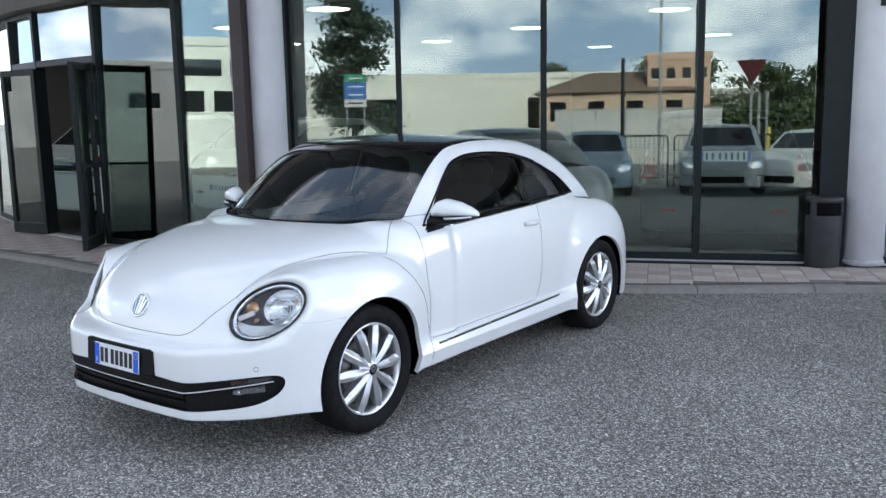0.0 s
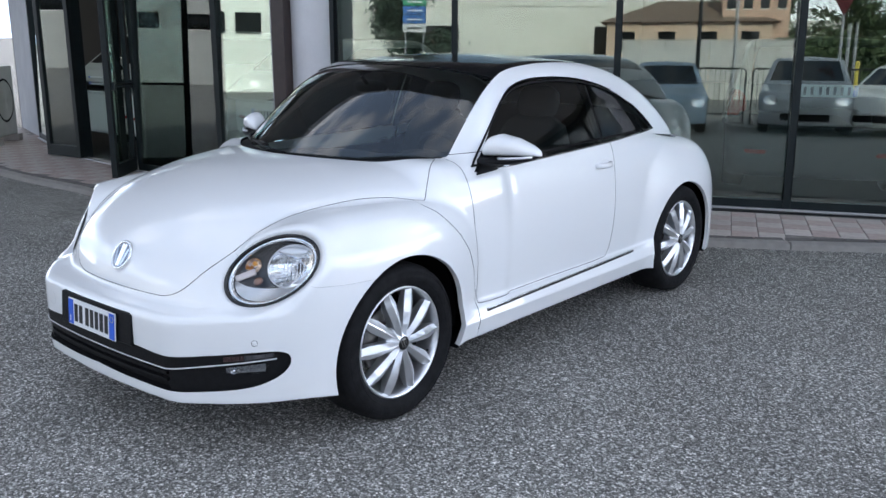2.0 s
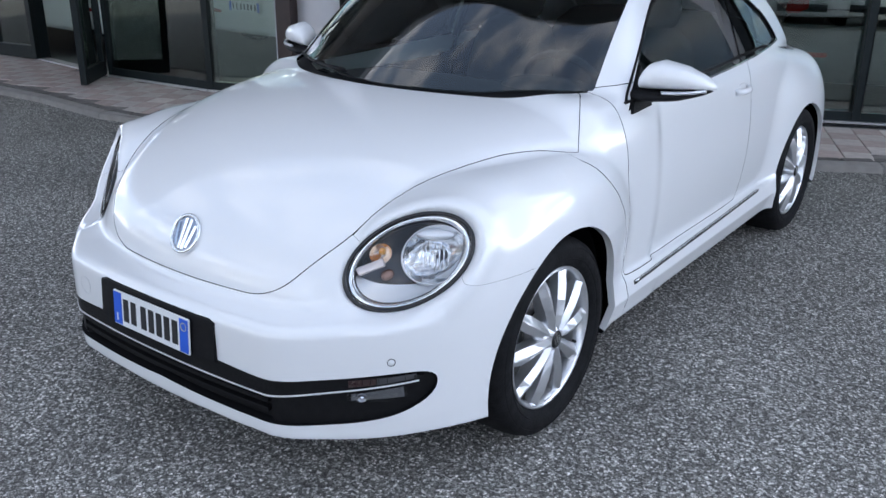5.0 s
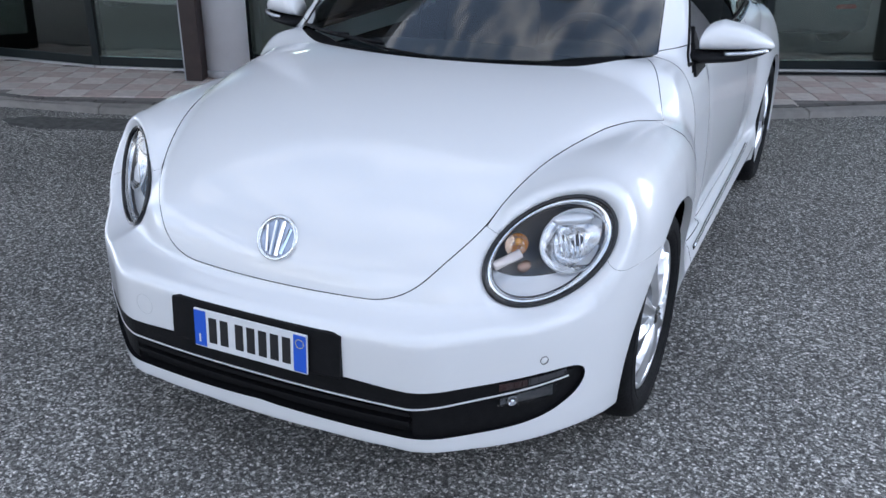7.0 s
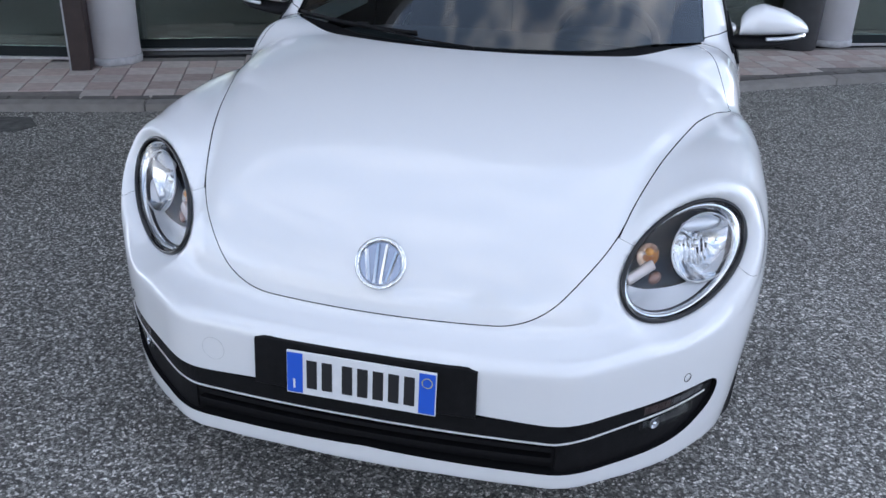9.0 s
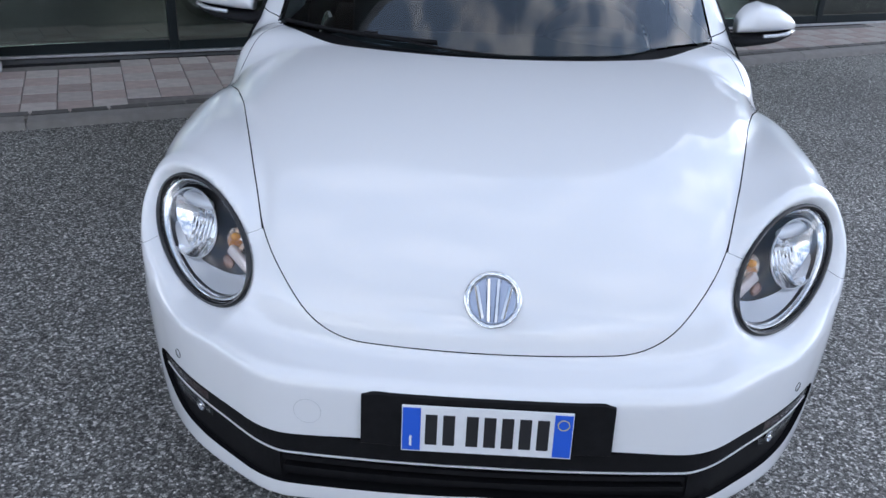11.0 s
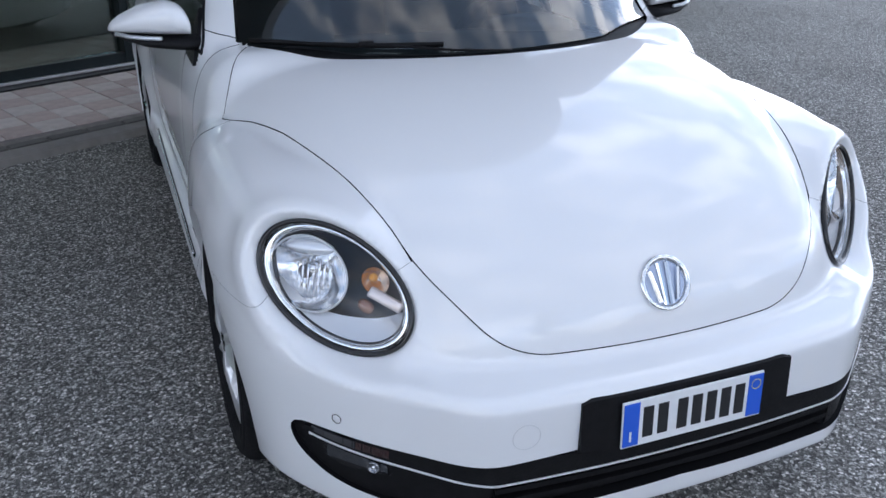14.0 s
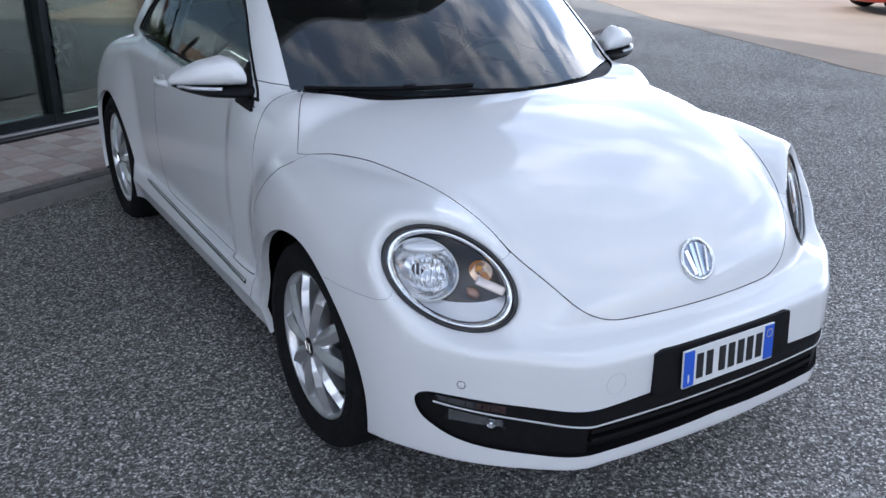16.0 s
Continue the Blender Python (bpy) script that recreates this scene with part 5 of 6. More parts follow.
# upper wall, roof, end wall
for k, (a, b) in enumerate(zip(CORNERS[1:], CORNERS)):
    m, w = seg_matrix(a, b)
    # height above 4.7 m is unseen, added to cast shade over the forecourt
    tagged(part("wall_upper", boxed(-0.02, -0.22, HEAD, w + 0.02, 0.25, 7.6, m=m), FASCIA), "grey-beige fascia above the shop windows, carried up unseen to shade the forecourt", "wall", kind="structure")
SOFFIT = mat("grey_brown_soffit", (0.235, 0.237, 0.24), 0.75, vary=0.12, scale=1.2)
canopy_edge = [(x, y) for x, y in curve2([(-12.0, -3.0), (-5.0, -0.9), (-3.5, 0.35), (-2.5, 0.98), (-1.2, 1.10), (-0.4, 0.90), (0.35, 0.84), (1.35, 1.22), (2.3, 2.90), (3.3, 6.5), (3.6, 12.0), (-12.0, 12.0)], 5)]
tagged(slab("canopy", canopy_edge, 4.0, 4.4, SOFFIT), "broad grey canopy roof over the forecourt", "canopy", kind="structure")
m, w = seg_matrix(CORNERS[6], CORNERS[5])
side_end = CORNERS[6].lerp(CORNERS[5], 0.55)
window(side_end, CORNERS[5])
tagged(part("wall_end", boxed(0, 0, 0, w * 0.55 - 0.035, 0.25, HEAD, m=m), WALL), "pale grey rendered wall beside the entrance", "wall", kind="structure")
ROOM = [(c.x, c.y) for c in CORNERS]
inside = [(x, y + 0.09) for x, y in ROOM] + [(-12.0, 26.0), (along(9.0).x, 26.0)]
# floor and plaster colours are darkened to carry the dimness of the room
TILE_IN = mat("dimmed_showroom_floor", (0.02, 0.021, 0.022), 0.3, vary=0.1, scale=2)
PLASTER = mat("dimmed_showroom_plaster", (0.16, 0.16, 0.16), 0.9, vary=0.05, scale=1)
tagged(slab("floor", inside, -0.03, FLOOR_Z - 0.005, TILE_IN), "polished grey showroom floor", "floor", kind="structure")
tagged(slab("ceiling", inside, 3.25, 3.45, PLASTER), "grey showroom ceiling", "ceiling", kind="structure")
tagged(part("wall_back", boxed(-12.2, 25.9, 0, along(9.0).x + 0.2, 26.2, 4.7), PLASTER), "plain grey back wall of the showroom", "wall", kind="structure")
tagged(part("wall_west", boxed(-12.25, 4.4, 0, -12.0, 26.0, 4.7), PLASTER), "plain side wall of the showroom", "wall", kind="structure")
tagged(part("wall_east", boxed(along(9.0).x, along(9.0).y, 0, along(9.0).x + 0.25, 26.0, 4.7), WALL), "plain end wall of the building", "wall", kind="structure")
GLOW = mat("ceiling_lamp_glow", (1.0, 0.97, 0.90), 0.5, emit=7.0)
lamp = thing("ceiling_lamp", "round white ceiling lamp, lit", "lamp", Matrix(), "ceiling lamps")
part("housing", spin([(0, 0.03), (0.36, 0.03), (0.36, -0.03), (0.33, -0.035)], "Z", 32), PALE, lamp)
part("diffuser", spin([(0, -0.04), (0.25, -0.038), (0.33, -0.034)], "Z", 32), GLOW, lamp, "glowing diffuser")
spots = [(-6.1, 7.1), (-9.2, 14.0), (-5.75, 12.5), (-7.5, 19.2), (-2.25, 11.3), (-3.7, 17.6), (-9.6, 4.9), (-9.55, 8.1), (-12.0, 11.8), (0.4, 15.6), (2.2, 10.6)]
lamp.matrix_world = pose(*spots[0], 3.21)
for p in spots[1:]:
    copy_thing(lamp, pose(*p, 3.21))

# columns
for c, lab in ((Vector((-3.36, 3.25, 0)), "round white painted column beside a brown post"), (Vector((1.96, 5.98, 0)), "round white painted column by the litter bin")):
    col = thing("column", lab, "column", Matrix.Translation(c), "round columns")
    part("shaft", spin([(0.0, FLOOR_Z), (0.195, FLOOR_Z), (0.195, 4.0)], "Z", 56), COLUMN, col, "", True)
    part("foot", spin([(0.196, FLOOR_Z), (0.204, FLOOR_Z + 0.002), (0.204, FLOOR_Z + 0.05), (0.196, FLOOR_Z + 0.056)], "Z", 56), mat("column_foot", (0.45, 0.45, 0.47), 0.7, vary=0.2, scale=20) if c.x < 0 else bpy.data.materials["column_foot"], col, "", True)
m = Matrix.Translation((-3.42, 2.96, 0)) @ Matrix.Rotation(radians(23), 4, "Z")
post = thing("steel_post", "dark brown square steel post in front of the column", "post")
part("post_body", boxed(-0.065, -0.07, FLOOR_Z, 0.065, 0.13, 4.0, m=m, bevel=0.006), BROWN, post)
part("white_edge", boxed(-0.078, -0.06, FLOOR_Z, -0.066, -0.02, 4.0, m=m), WALL, post)
sign = thing("small_sign", "small grey plate screwed to the column", "sign", Matrix())
part("plate", boxed(-0.07, -0.012, -0.05, 0.07, 0.0, 0.05, m=pose(2.10, 5.815, 2.52, 0, 0, 23), bevel=0.003), RAIL, sign)

# litter bin
BIN = mat("anthracite_plastic", (0.030, 0.031, 0.034), 0.5, vary=0.15, scale=15, bump=0.1, bump_scale=100)
bin_m = Matrix.Translation((1.67, 5.66, FLOOR_Z)) @ Matrix.Rotation(radians(23), 4, "Z")
litter = thing("litter_bin", "anthracite litter bin with ashtray top by the column", "litter bin", bin_m)
part("body", spin([(0.0, 0.0), (0.150, 0.0), (0.158, 0.02), (0.165, 0.46), (0.165, 0.50)], "Z", 32), BIN, litter, "", True)
part("collar", spin([(0.150, 0.62), (0.168, 0.62), (0.168, 0.66), (0.12, 0.675), (0.0, 0.66)], "Z", 32), BIN, litter, "", True)
for k in range(3):
    part("strut", boxed(-0.03, -0.168, 0.49, 0.03, -0.150, 0.63, m=Matrix.Rotation(radians(75 + 120 * k), 4, "Z"), bevel=0.004), BIN, litter)
part("liner", spin([(0.0, 0.40), (0.14, 0.40), (0.148, 0.63)], "Z", 24), DARK, litter, "", True)

# air conditioner
AC = mat("air_conditioner_white", (0.50, 0.50, 0.48), 0.45, vary=0.06, scale=6)
ac_m = Matrix.Translation((-9.95, 2.95, FLOOR_Z)) @ Matrix.Rotation(radians(136), 4, "Z")
ac = thing("air_conditioner", "off-white outdoor air conditioner unit on concrete feet", "air conditioner", ac_m)
part("casing", boxed(-0.45, -0.19, 0.10, 0.45, 0.19, 1.08, bevel=0.015), AC, ac)
part("fan_well", spin([(0.0, -0.155), (0.27, -0.155), (0.28, -0.192), (0.30, -0.200), (0.31, -0.192)], "Y", 40, pose(0.08, 0, 0.60)), DARK, ac, "dark round fan opening", True)
for k in range(7):
    r = 0.04 + 0.038 * k
    part("guard_ring", loop_tube([(0.08 + r * math.cos(a * math.pi / 16), -0.200, 0.60 + r * math.sin(a * math.pi / 16)) for a in range(32)], 0.004, 4), AC, ac)
for k in range(12):
    part("vent_slot", boxed(-0.453, -0.13, 0.26 + 0.062 * k, -0.447, 0.13, 0.29 + 0.062 * k), DARK, ac)
for x in (-0.36, 0.36):
    part("foot", boxed(x - 0.07, -0.26, 0.0, x + 0.07, 0.26, 0.10, bevel=0.008), CONCRETE, ac)

# ---- other cars: inside the showroom, and one out in the yard ----
TAIL_RED = mat("tail_lamp_red", (0.28, 0.012, 0.010), 0.2, coat=1)
CAR_DARK = mat("car_window_dark", (0.012, 0.014, 0.015), 0.06, coat=0.5)
HEADLAMP = mat("car_headlamp", (0.62, 0.64, 0.66), 0.12, 0.7, coat=1)


def paint(name, c):
    return mat(name, c, 0.35, 0.15, coat=1.0)


def plain_car(label, m, length, width, height, belt, bonnet, screen, paint_mat, tail=True, group=""):
    """A parked car with its nose at y = 0 and its tail at y = length. bonnet: (height at nose, height at screen); screen: y of the
    windscreen's foot, of the roof's front, of the roof's back, of the rear window's foot."""
    y0, y1, y2, y3 = screen
    half = width / 2
    wheel_y = (length * 0.19, length * 0.80)

    def low(P):
        s, y, z = xyz(P)
        top = np.interp(y, [0, 0.12, y0, y0 + 0.3, y3, length], [bonnet[0] - 0.12, bonnet[0], bonnet[1], belt, belt, belt - 0.03])
        side = s - (half - 0.10 * (z - 0.55) ** 2 - 0.02 * step(0.85, 0.5, z))
        front = 0.22 * (s / half) ** 2.6 + 0.10 * np.maximum(z - 0.5, 0) ** 1.5 - y
        back = y - (length - 0.12 * (s / half) ** 2.6 - 0.08 * np.maximum(z - 0.6, 0) ** 1.5)
        return smax(smax(side, z - top, 0.12), smax(front, back, 0.05), 0.14)

    def cab(P):
        s, y, z = xyz(P)
        k0, k1 = (y1 - y0) / (height - belt), (y3 - y2) / (height - belt)
        f = ((y0 + k0 * (z - belt)) + 0.18 * (s / half) ** 2 - y) * 0.6
        b = (y - (y3 - k1 * (z - belt)) + 0.10 * (s / half) ** 2) * 0.8
        side = s - (half - 0.05 - 0.30 * (z - belt))
        roof = z - (height - 0.06 * (s / half) ** 2 - 0.03 * (y - (y1 + y2) / 2) ** 2)
        return smax(smax(smax(f, b, 0.05), side, 0.08), smax(roof, belt - 0.3 - z, 0.05), 0.08)

    def whole(P):
        return smax(smin(low(P), cab(P), 0.03), 0.20 - P[:, 2], 0.05)

    def arches(P):
        s, y, z = xyz(P)
        d = np.minimum(np.hypot(y - wheel_y[0], z - 0.32), np.hypot(y - wheel_y[1], z - 0.32)) - 0.345
        return np.where(s > half * 0.6, d, 0.5)

    def side_glass(P):
        s, y, z = xyz(P)
        poly = [(y0 + 0.45, belt + 0.04), (y1 + 0.12, height - 0.14), (y2 - 0.10, height - 0.14), (y3 - 0.28, belt + 0.06)]
        return np.where(s > half * 0.58, inside_polygon(y, z, poly), 0.5)

    def end_glass(P):
        s, y, z = xyz(P)
        zz = np.where(np.abs(y - y2 * 0.5 - y1 * 0.5) > (y2 - y1) * 0.5 + 0.04, np.abs(z - (belt + height) / 2 + 0.01) - (height - belt) / 2 + 0.09, 0.4)
        return np.maximum(zz, (s - (half - 0.17 - 0.28 * (z - belt))))

    thing_ = thing("car", label, "car", m, group)
    skin = solid(whole, (-half, -0.05, 0.12), (half + 0.06, length + 0.08, height + 0.08), 0.042)
    _, skin = cut(skin, arches)
    sg_, skin = cut(skin, side_glass)
    eg_, skin = cut(skin, end_glass)
    hl, skin = cut(skin, lambda P: np.where(P[:, 1] < length * 0.3, np.sqrt(((np.abs(P[:, 0]) - half * 0.74) / 0.16) ** 2 + ((P[:, 2] - (bonnet[0] - 0.16)) / 0.085) ** 2) - 1, 0.5) * 0.1)
    if tail:
        tl, skin = cut(skin, lambda P: np.where(P[:, 1] > length * 0.8, np.sqrt(((np.abs(P[:, 0]) - half * 0.90) / 0.10) ** 2 + ((P[:, 2] - (belt - 0.10)) / 0.13) ** 2) - 1, 0.5) * 0.1)
        rf, skin = cut(skin, lambda P: np.where(P[:, 1] > length * 0.8, np.maximum(np.abs(np.abs(P[:, 0]) - half * 0.66) - 0.10, np.abs(P[:, 2] - 0.44) - 0.022), 0.5))
    panel("body", skin, paint_mat, thing_, "", 0.02)
    panel("side_window", keep(sg_, -sg_[0][:, 0]), CAR_DARK, thing_, "", 0.0)
    panel("side_window", keep(sg_, sg_[0][:, 0]), CAR_DARK, thing_, "", 0.0)
    panel("windscreen", keep(eg_, eg_[0][:, 1] - (y1 + y2) / 2), CAR_DARK, thing_, "", 0.0)
    panel("rear_window", keep(eg_, (y1 + y2) / 2 - eg_[0][:, 1]), CAR_DARK, thing_, "", 0.0)
    for sg in (1, -1):
        panel("headlamp", keep(hl, -sg * hl[0][:, 0]), HEADLAMP, thing_, "", 0.0)
        if tail:
            panel("tail_lamp", keep(tl, -sg * tl[0][:, 0]), TAIL_RED, thing_, "", 0.0)
            panel("reflector", keep(rf, -sg * rf[0][:, 0]), TAIL_RED, thing_, "", 0.0)
    part("underbody", boxed(-half * 0.62, 0.3, 0.18, half * 0.62, length - 0.3, 0.5), DARK, thing_)
    part("grille", boxed(-half * 0.5, -0.012, 0.30, half * 0.5, 0.05, 0.44, bevel=0.01), BLACK_PLASTIC, thing_)
    for wy in wheel_y:
        for sg in (1, -1):
            wheel = new("wheel")
            wheel.parent = thing_
            wheel.matrix_basis = pose(sg * (half - 0.02), wy, 0.32, 0, 0, 0 if sg > 0 else 180)
            part("tyre", spin([(0.20, -0.01), (0.25, 0.012), (0.30, 0.006), (0.32, -0.03), (0.32, -0.17), (0.28, -0.2), (0.2, -0.19)], "X", 36), RUBBER, wheel, "", True)
            part("rim", spin([(0.205, -0.004), (0.19, -0.004), (0.18, -0.05), (0.0, -0.055)], "X", 36), DARK, wheel, "", True)
            for k in range(5):
                part("spoke", boxed(-0.035, -0.022, 0.03, -0.008, 0.022, 0.19, m=Matrix.Rotation(k * 2 * math.pi / 5, 4, "X"), bevel=0.004), ALLOY, wheel)
    return thing_


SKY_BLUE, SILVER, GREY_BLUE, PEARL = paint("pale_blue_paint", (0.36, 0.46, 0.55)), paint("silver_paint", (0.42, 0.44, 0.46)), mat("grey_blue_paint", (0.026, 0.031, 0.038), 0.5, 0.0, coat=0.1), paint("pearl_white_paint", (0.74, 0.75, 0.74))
RED_PAINT = paint("red_paint", (0.45, 0.04, 0.03))


def facing(p, deg):
    return Matrix.Translation((p[0], p[1], FLOOR_Z - 0.005)) @ Matrix.Rotation(radians(deg), 4, "Z")


city = plain_car("small pale blue hatchback parked facing the shop front", Matrix.Translation((4.55, -4.60, 0)) @ Matrix.Rotation(radians(206), 4, "Z"), 3.55, 1.63, 1.49, 0.92, (0.80, 0.93), (0.75, 1.45, 2.7, 3.4), SKY_BLUE, True, "cars on the forecourt")
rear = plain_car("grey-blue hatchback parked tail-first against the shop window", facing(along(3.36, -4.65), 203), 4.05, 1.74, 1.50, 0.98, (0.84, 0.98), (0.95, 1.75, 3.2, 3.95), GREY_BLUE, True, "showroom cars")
number_plate(rear, pose(0, 4.05, 0.98, 0, 0, 180) @ pose(0, -0.03, 0.04), 0.52, 0.11)
plain_car("silver family car parked facing the shop front", Matrix.Translation((7.15, -3.75, 0)) @ Matrix.Rotation(radians(215), 4, "Z"), 4.4, 1.83, 1.62, 1.02, (0.86, 1.02), (1.0, 1.8, 3.7, 4.35), SILVER, True, "cars on the forecourt")
plain_car("white hatchback parked on the forecourt", Matrix.Translation((8.15, -3.3, 0)) @ Matrix.Rotation(radians(245), 4, "Z"), 4.1, 1.76, 1.47, 0.95, (0.80, 0.95), (0.95, 1.75, 3.2, 3.95), PEARL, True, "cars on the forecourt")
suv = plain_car("white off-road wagon seen from behind inside the entrance", facing((-8.15, 8.1), 180), 4.4, 1.84, 1.60, 1.06, (0.95, 1.06), (1.1, 1.9, 3.6, 4.3), PEARL, True, "showroom cars")
number_plate(suv, pose(0, 4.4, 0.92, 0, 0, 180) @ pose(0, -0.03, 0), 0.52, 0.11)
hatch = plain_car("white hatchback seen from behind through the window", facing((-6.1, 8.95), 180), 4.1, 1.76, 1.48, 0.97, (0.82, 0.96), (0.95, 1.75, 3.2, 3.95), PEARL, True, "showroom cars")
number_plate(hatch, pose(0, 4.1, 0.52, 0, 0, 180) @ pose(0, -0.03, 0), 0.52, 0.11)
plain_car("red car parked across the beige yard", Matrix.Translation((12.3, 7.5, 0.006)) @ Matrix.Rotation(radians(-122), 4, "Z"), 3.9, 1.7, 1.46, 0.94, (0.80, 0.94), (0.9, 1.7, 3.1, 3.8), RED_PAINT, True)
tv = thing("wall_screen", "dark flat screen on a stand in the showroom", "screen", facing((-8.6, 4.75), 30))
part("display", boxed(-0.35, -0.03, 1.55, 0.35, 0.03, 2.05, bevel=0.006), BLACK_GLOSS, tv)
part("stand", boxed(-0.03, -0.03, 0.0, 0.03, 0.03, 1.55), BLACK_PLASTIC, tv)
part("base", boxed(-0.25, -0.18, 0.0, 0.25, 0.18, 0.02, bevel=0.004), BLACK_PLASTIC, tv)

# ---- the street opposite the shop front ----
before = set(scene.objects)
LEAF = mat("dark_foliage", (0.075, 0.11, 0.05), 0.7, vary=0.5, scale=1.5)
NEEDLE = mat("cedar_needles", (0.05, 0.08, 0.055), 0.75, vary=0.5, scale=1.2)
BARK = mat("bark", (0.10, 0.075, 0.055), 0.9, vary=0.3, scale=8, bump=0.6, bump_scale=25)
OFFWHITE = mat("off_white_render", (0.85, 0.84, 0.77), 0.85, vary=0.08, scale=0.6)
SAND = mat("sand_render", (0.66, 0.50, 0.38), 0.85, vary=0.1, scale=0.8)
ROOF_TILE = mat("brown_roof_tiles", (0.24, 0.17, 0.13), 0.85, vary=0.2, scale=3, bump=0.5, bump_scale=10)
STEEL = mat("galvanised_steel", (0.40, 0.41, 0.42), 0.45, 0.8, vary=0.1, scale=6)
BLACK_RAIL = mat("black_railing_paint", (0.02, 0.02, 0.022), 0.45)


def tree(label, x, y, height, radius, material, leaves, weeping=False, z0=0.0, group=""):
    rng = np.random.default_rng(int(abs(x * 37 + y * 11)) + 5)
    ob = thing("tree", label, "tree", Matrix.Translation((x, y, z0)), group)
    part("trunk", tube([(0, 0, 0), (0.06, 0.02, height * 0.3), (0.02, -0.05, height * 0.65), (0, 0, height * 0.97)], 0.16, 8), BARK, ob, "", True)
    tips = []
    for k in range(22):
        f = 0.18 + 0.78 * (k + rng.random()) / 22
        a = rng.random() * 6.283
        r = radius * (1.15 - f if weeping else math.sin(math.pi * min(1, f * 0.9 + 0.1)) ** 0.6) * (0.7 + 0.5 * rng.random())
        r = max(r, 0.25 * radius * (1 - f) + 0.15)
        z = height * f
        tip = (r * math.cos(a), r * math.sin(a), z + (-0.12 * r if weeping else 0.25 * r))
        tips.append((tip, z, r))
        part("limb", tube([(0, 0, z), (tip[0] * 0.5, tip[1] * 0.5, z + 0.1 * r), tip], 0.045, 5), BARK, ob)
    verts, faces = [], []
    for _ in range(leaves):
        tip, z, r = tips[rng.integers(len(tips))]
        t = rng.random() ** 0.6
        c = np.array([tip[0] * t, tip[1] * t, z + (tip[2] - z) * t]) + rng.normal(0, 0.10 * radius * (0.5 + t), 3) * np.array([1, 1, 0.7])
        if weeping:
            c[2] -= abs(rng.normal(0, 0.10 * radius))
        u, v = rng.normal(0, 1, 3), rng.normal(0, 1, 3)
        u /= np.linalg.norm(u)
        v -= u * (u @ v)
        v /= np.linalg.norm(v)
        sz = 0.045 * radius * (0.6 + 0.8 * rng.random())
        n = len(verts)
        verts += [tuple(c - u * sz), tuple(c + v * sz * 0.5), tuple(c + u * sz), tuple(c - v * sz * 0.5)]
        faces.append((n, n + 1, n + 2, n + 3))
    me = bpy.data.meshes.new("crown")
    me.from_pydata(verts, [], faces)
    me.materials.append(material)
    cr_ = new("crown", me)
    cr_.parent = ob
    return ob


tree("tall dark cedar with drooping branches", -0.65, -26.2, 10.8, 2.5, NEEDLE, 16000, True)
for x, y, h, r in ((15.0, -47, 6.4, 2.6), (21.5, -45, 6.5, 3.0), (22.5, -40.5, 6.1, 2.8), (25.5, -38.5, 5.6, 2.8), (28.5, -36.5, 5.6, 3.0)):
    tree("green broadleaf tree behind the houses", x, y, h, r, LEAF, 5000, False, 0.0, "trees along the far street")


def block(label, category, cx, cy, deg, w, d, h, wall_mat, rows, roof=None, group=""):
    """A building: rows of windows as (sill, head, count, width)."""
    m = Matrix.Translation((cx, cy, 0)) @ Matrix.Rotation(radians(deg), 4, "Z")
    ob = thing("building", label, category, m, group)
    part("wall", boxed(-w / 2, 0, 0, w / 2, d, h), wall_mat, ob)
    if roof:
        bm = bmesh.new()
        o = 0.4
        vs = [bm.verts.new(p) for p in ((-w / 2 - o, -o, h), (w / 2 + o, -o, h), (w / 2 + o, d + o, h), (-w / 2 - o, d + o, h), (-w / 2 + d * 0.4, d / 2, h + roof), (w / 2 - d * 0.4, d / 2, h + roof))]
        for f in ((0, 1, 5, 4), (1, 2, 5), (2, 3, 4, 5), (3, 0, 4), (3, 2, 1, 0)):
            bm.faces.new([vs[k] for k in f])
        part("roof", bm, ROOF_TILE, ob, "brown tiled hip roof")
    else:
        part("parapet", boxed(-w / 2 - 0.1, -0.1, h - 0.25, w / 2 + 0.1, d, h + 0.15), wall_mat, ob)
    for sill, head, n, ww in rows:
        for k in range(n):
            x = -w / 2 + w * (k + 0.5) / n
            wd = part("window", boxed(x - ww / 2, -0.03, sill, x + ww / 2, 0.05, head), CAR_DARK, ob)
            part("frame", boxed(x - ww / 2 - 0.05, -0.06, sill - 0.06, x + ww / 2 + 0.05, -0.02, sill), OFFWHITE, wd)
    return ob


block("low white industrial hall with a dark loading door", "building", 7.8, -45.6, 190, 24.0, 10, 5.6, OFFWHITE, [(0.0, 4.1, 2, 3.2)])
block("single-storey sand-coloured house with a hip roof", "house", 14.6, -34.8, 200, 8.6, 7, 3.9, SAND, [(2.3, 3.4, 4, 0.9)], 1.35)
block("salmon-coloured upper storey behind the house", "house", 18.0, -34.0, 200, 3.4, 5, 5.9, mat("salmon_render", (0.66, 0.45, 0.34), 0.85, vary=0.08, scale=0.8), [(4.6, 5.2, 4, 0.45)])
block("long pale hall far down the street", "building", 33.0, -52.0, 205, 22.0, 9, 5.0, OFFWHITE, [(2.6, 3.9, 9, 1.4)])
wallm = Matrix.Translation((13.2, -28.1, 0)) @ Matrix.Rotation(radians(201.5), 4, "Z")
gw = thing("garden_wall", "pale concrete garden wall along the street", "wall", wallm)
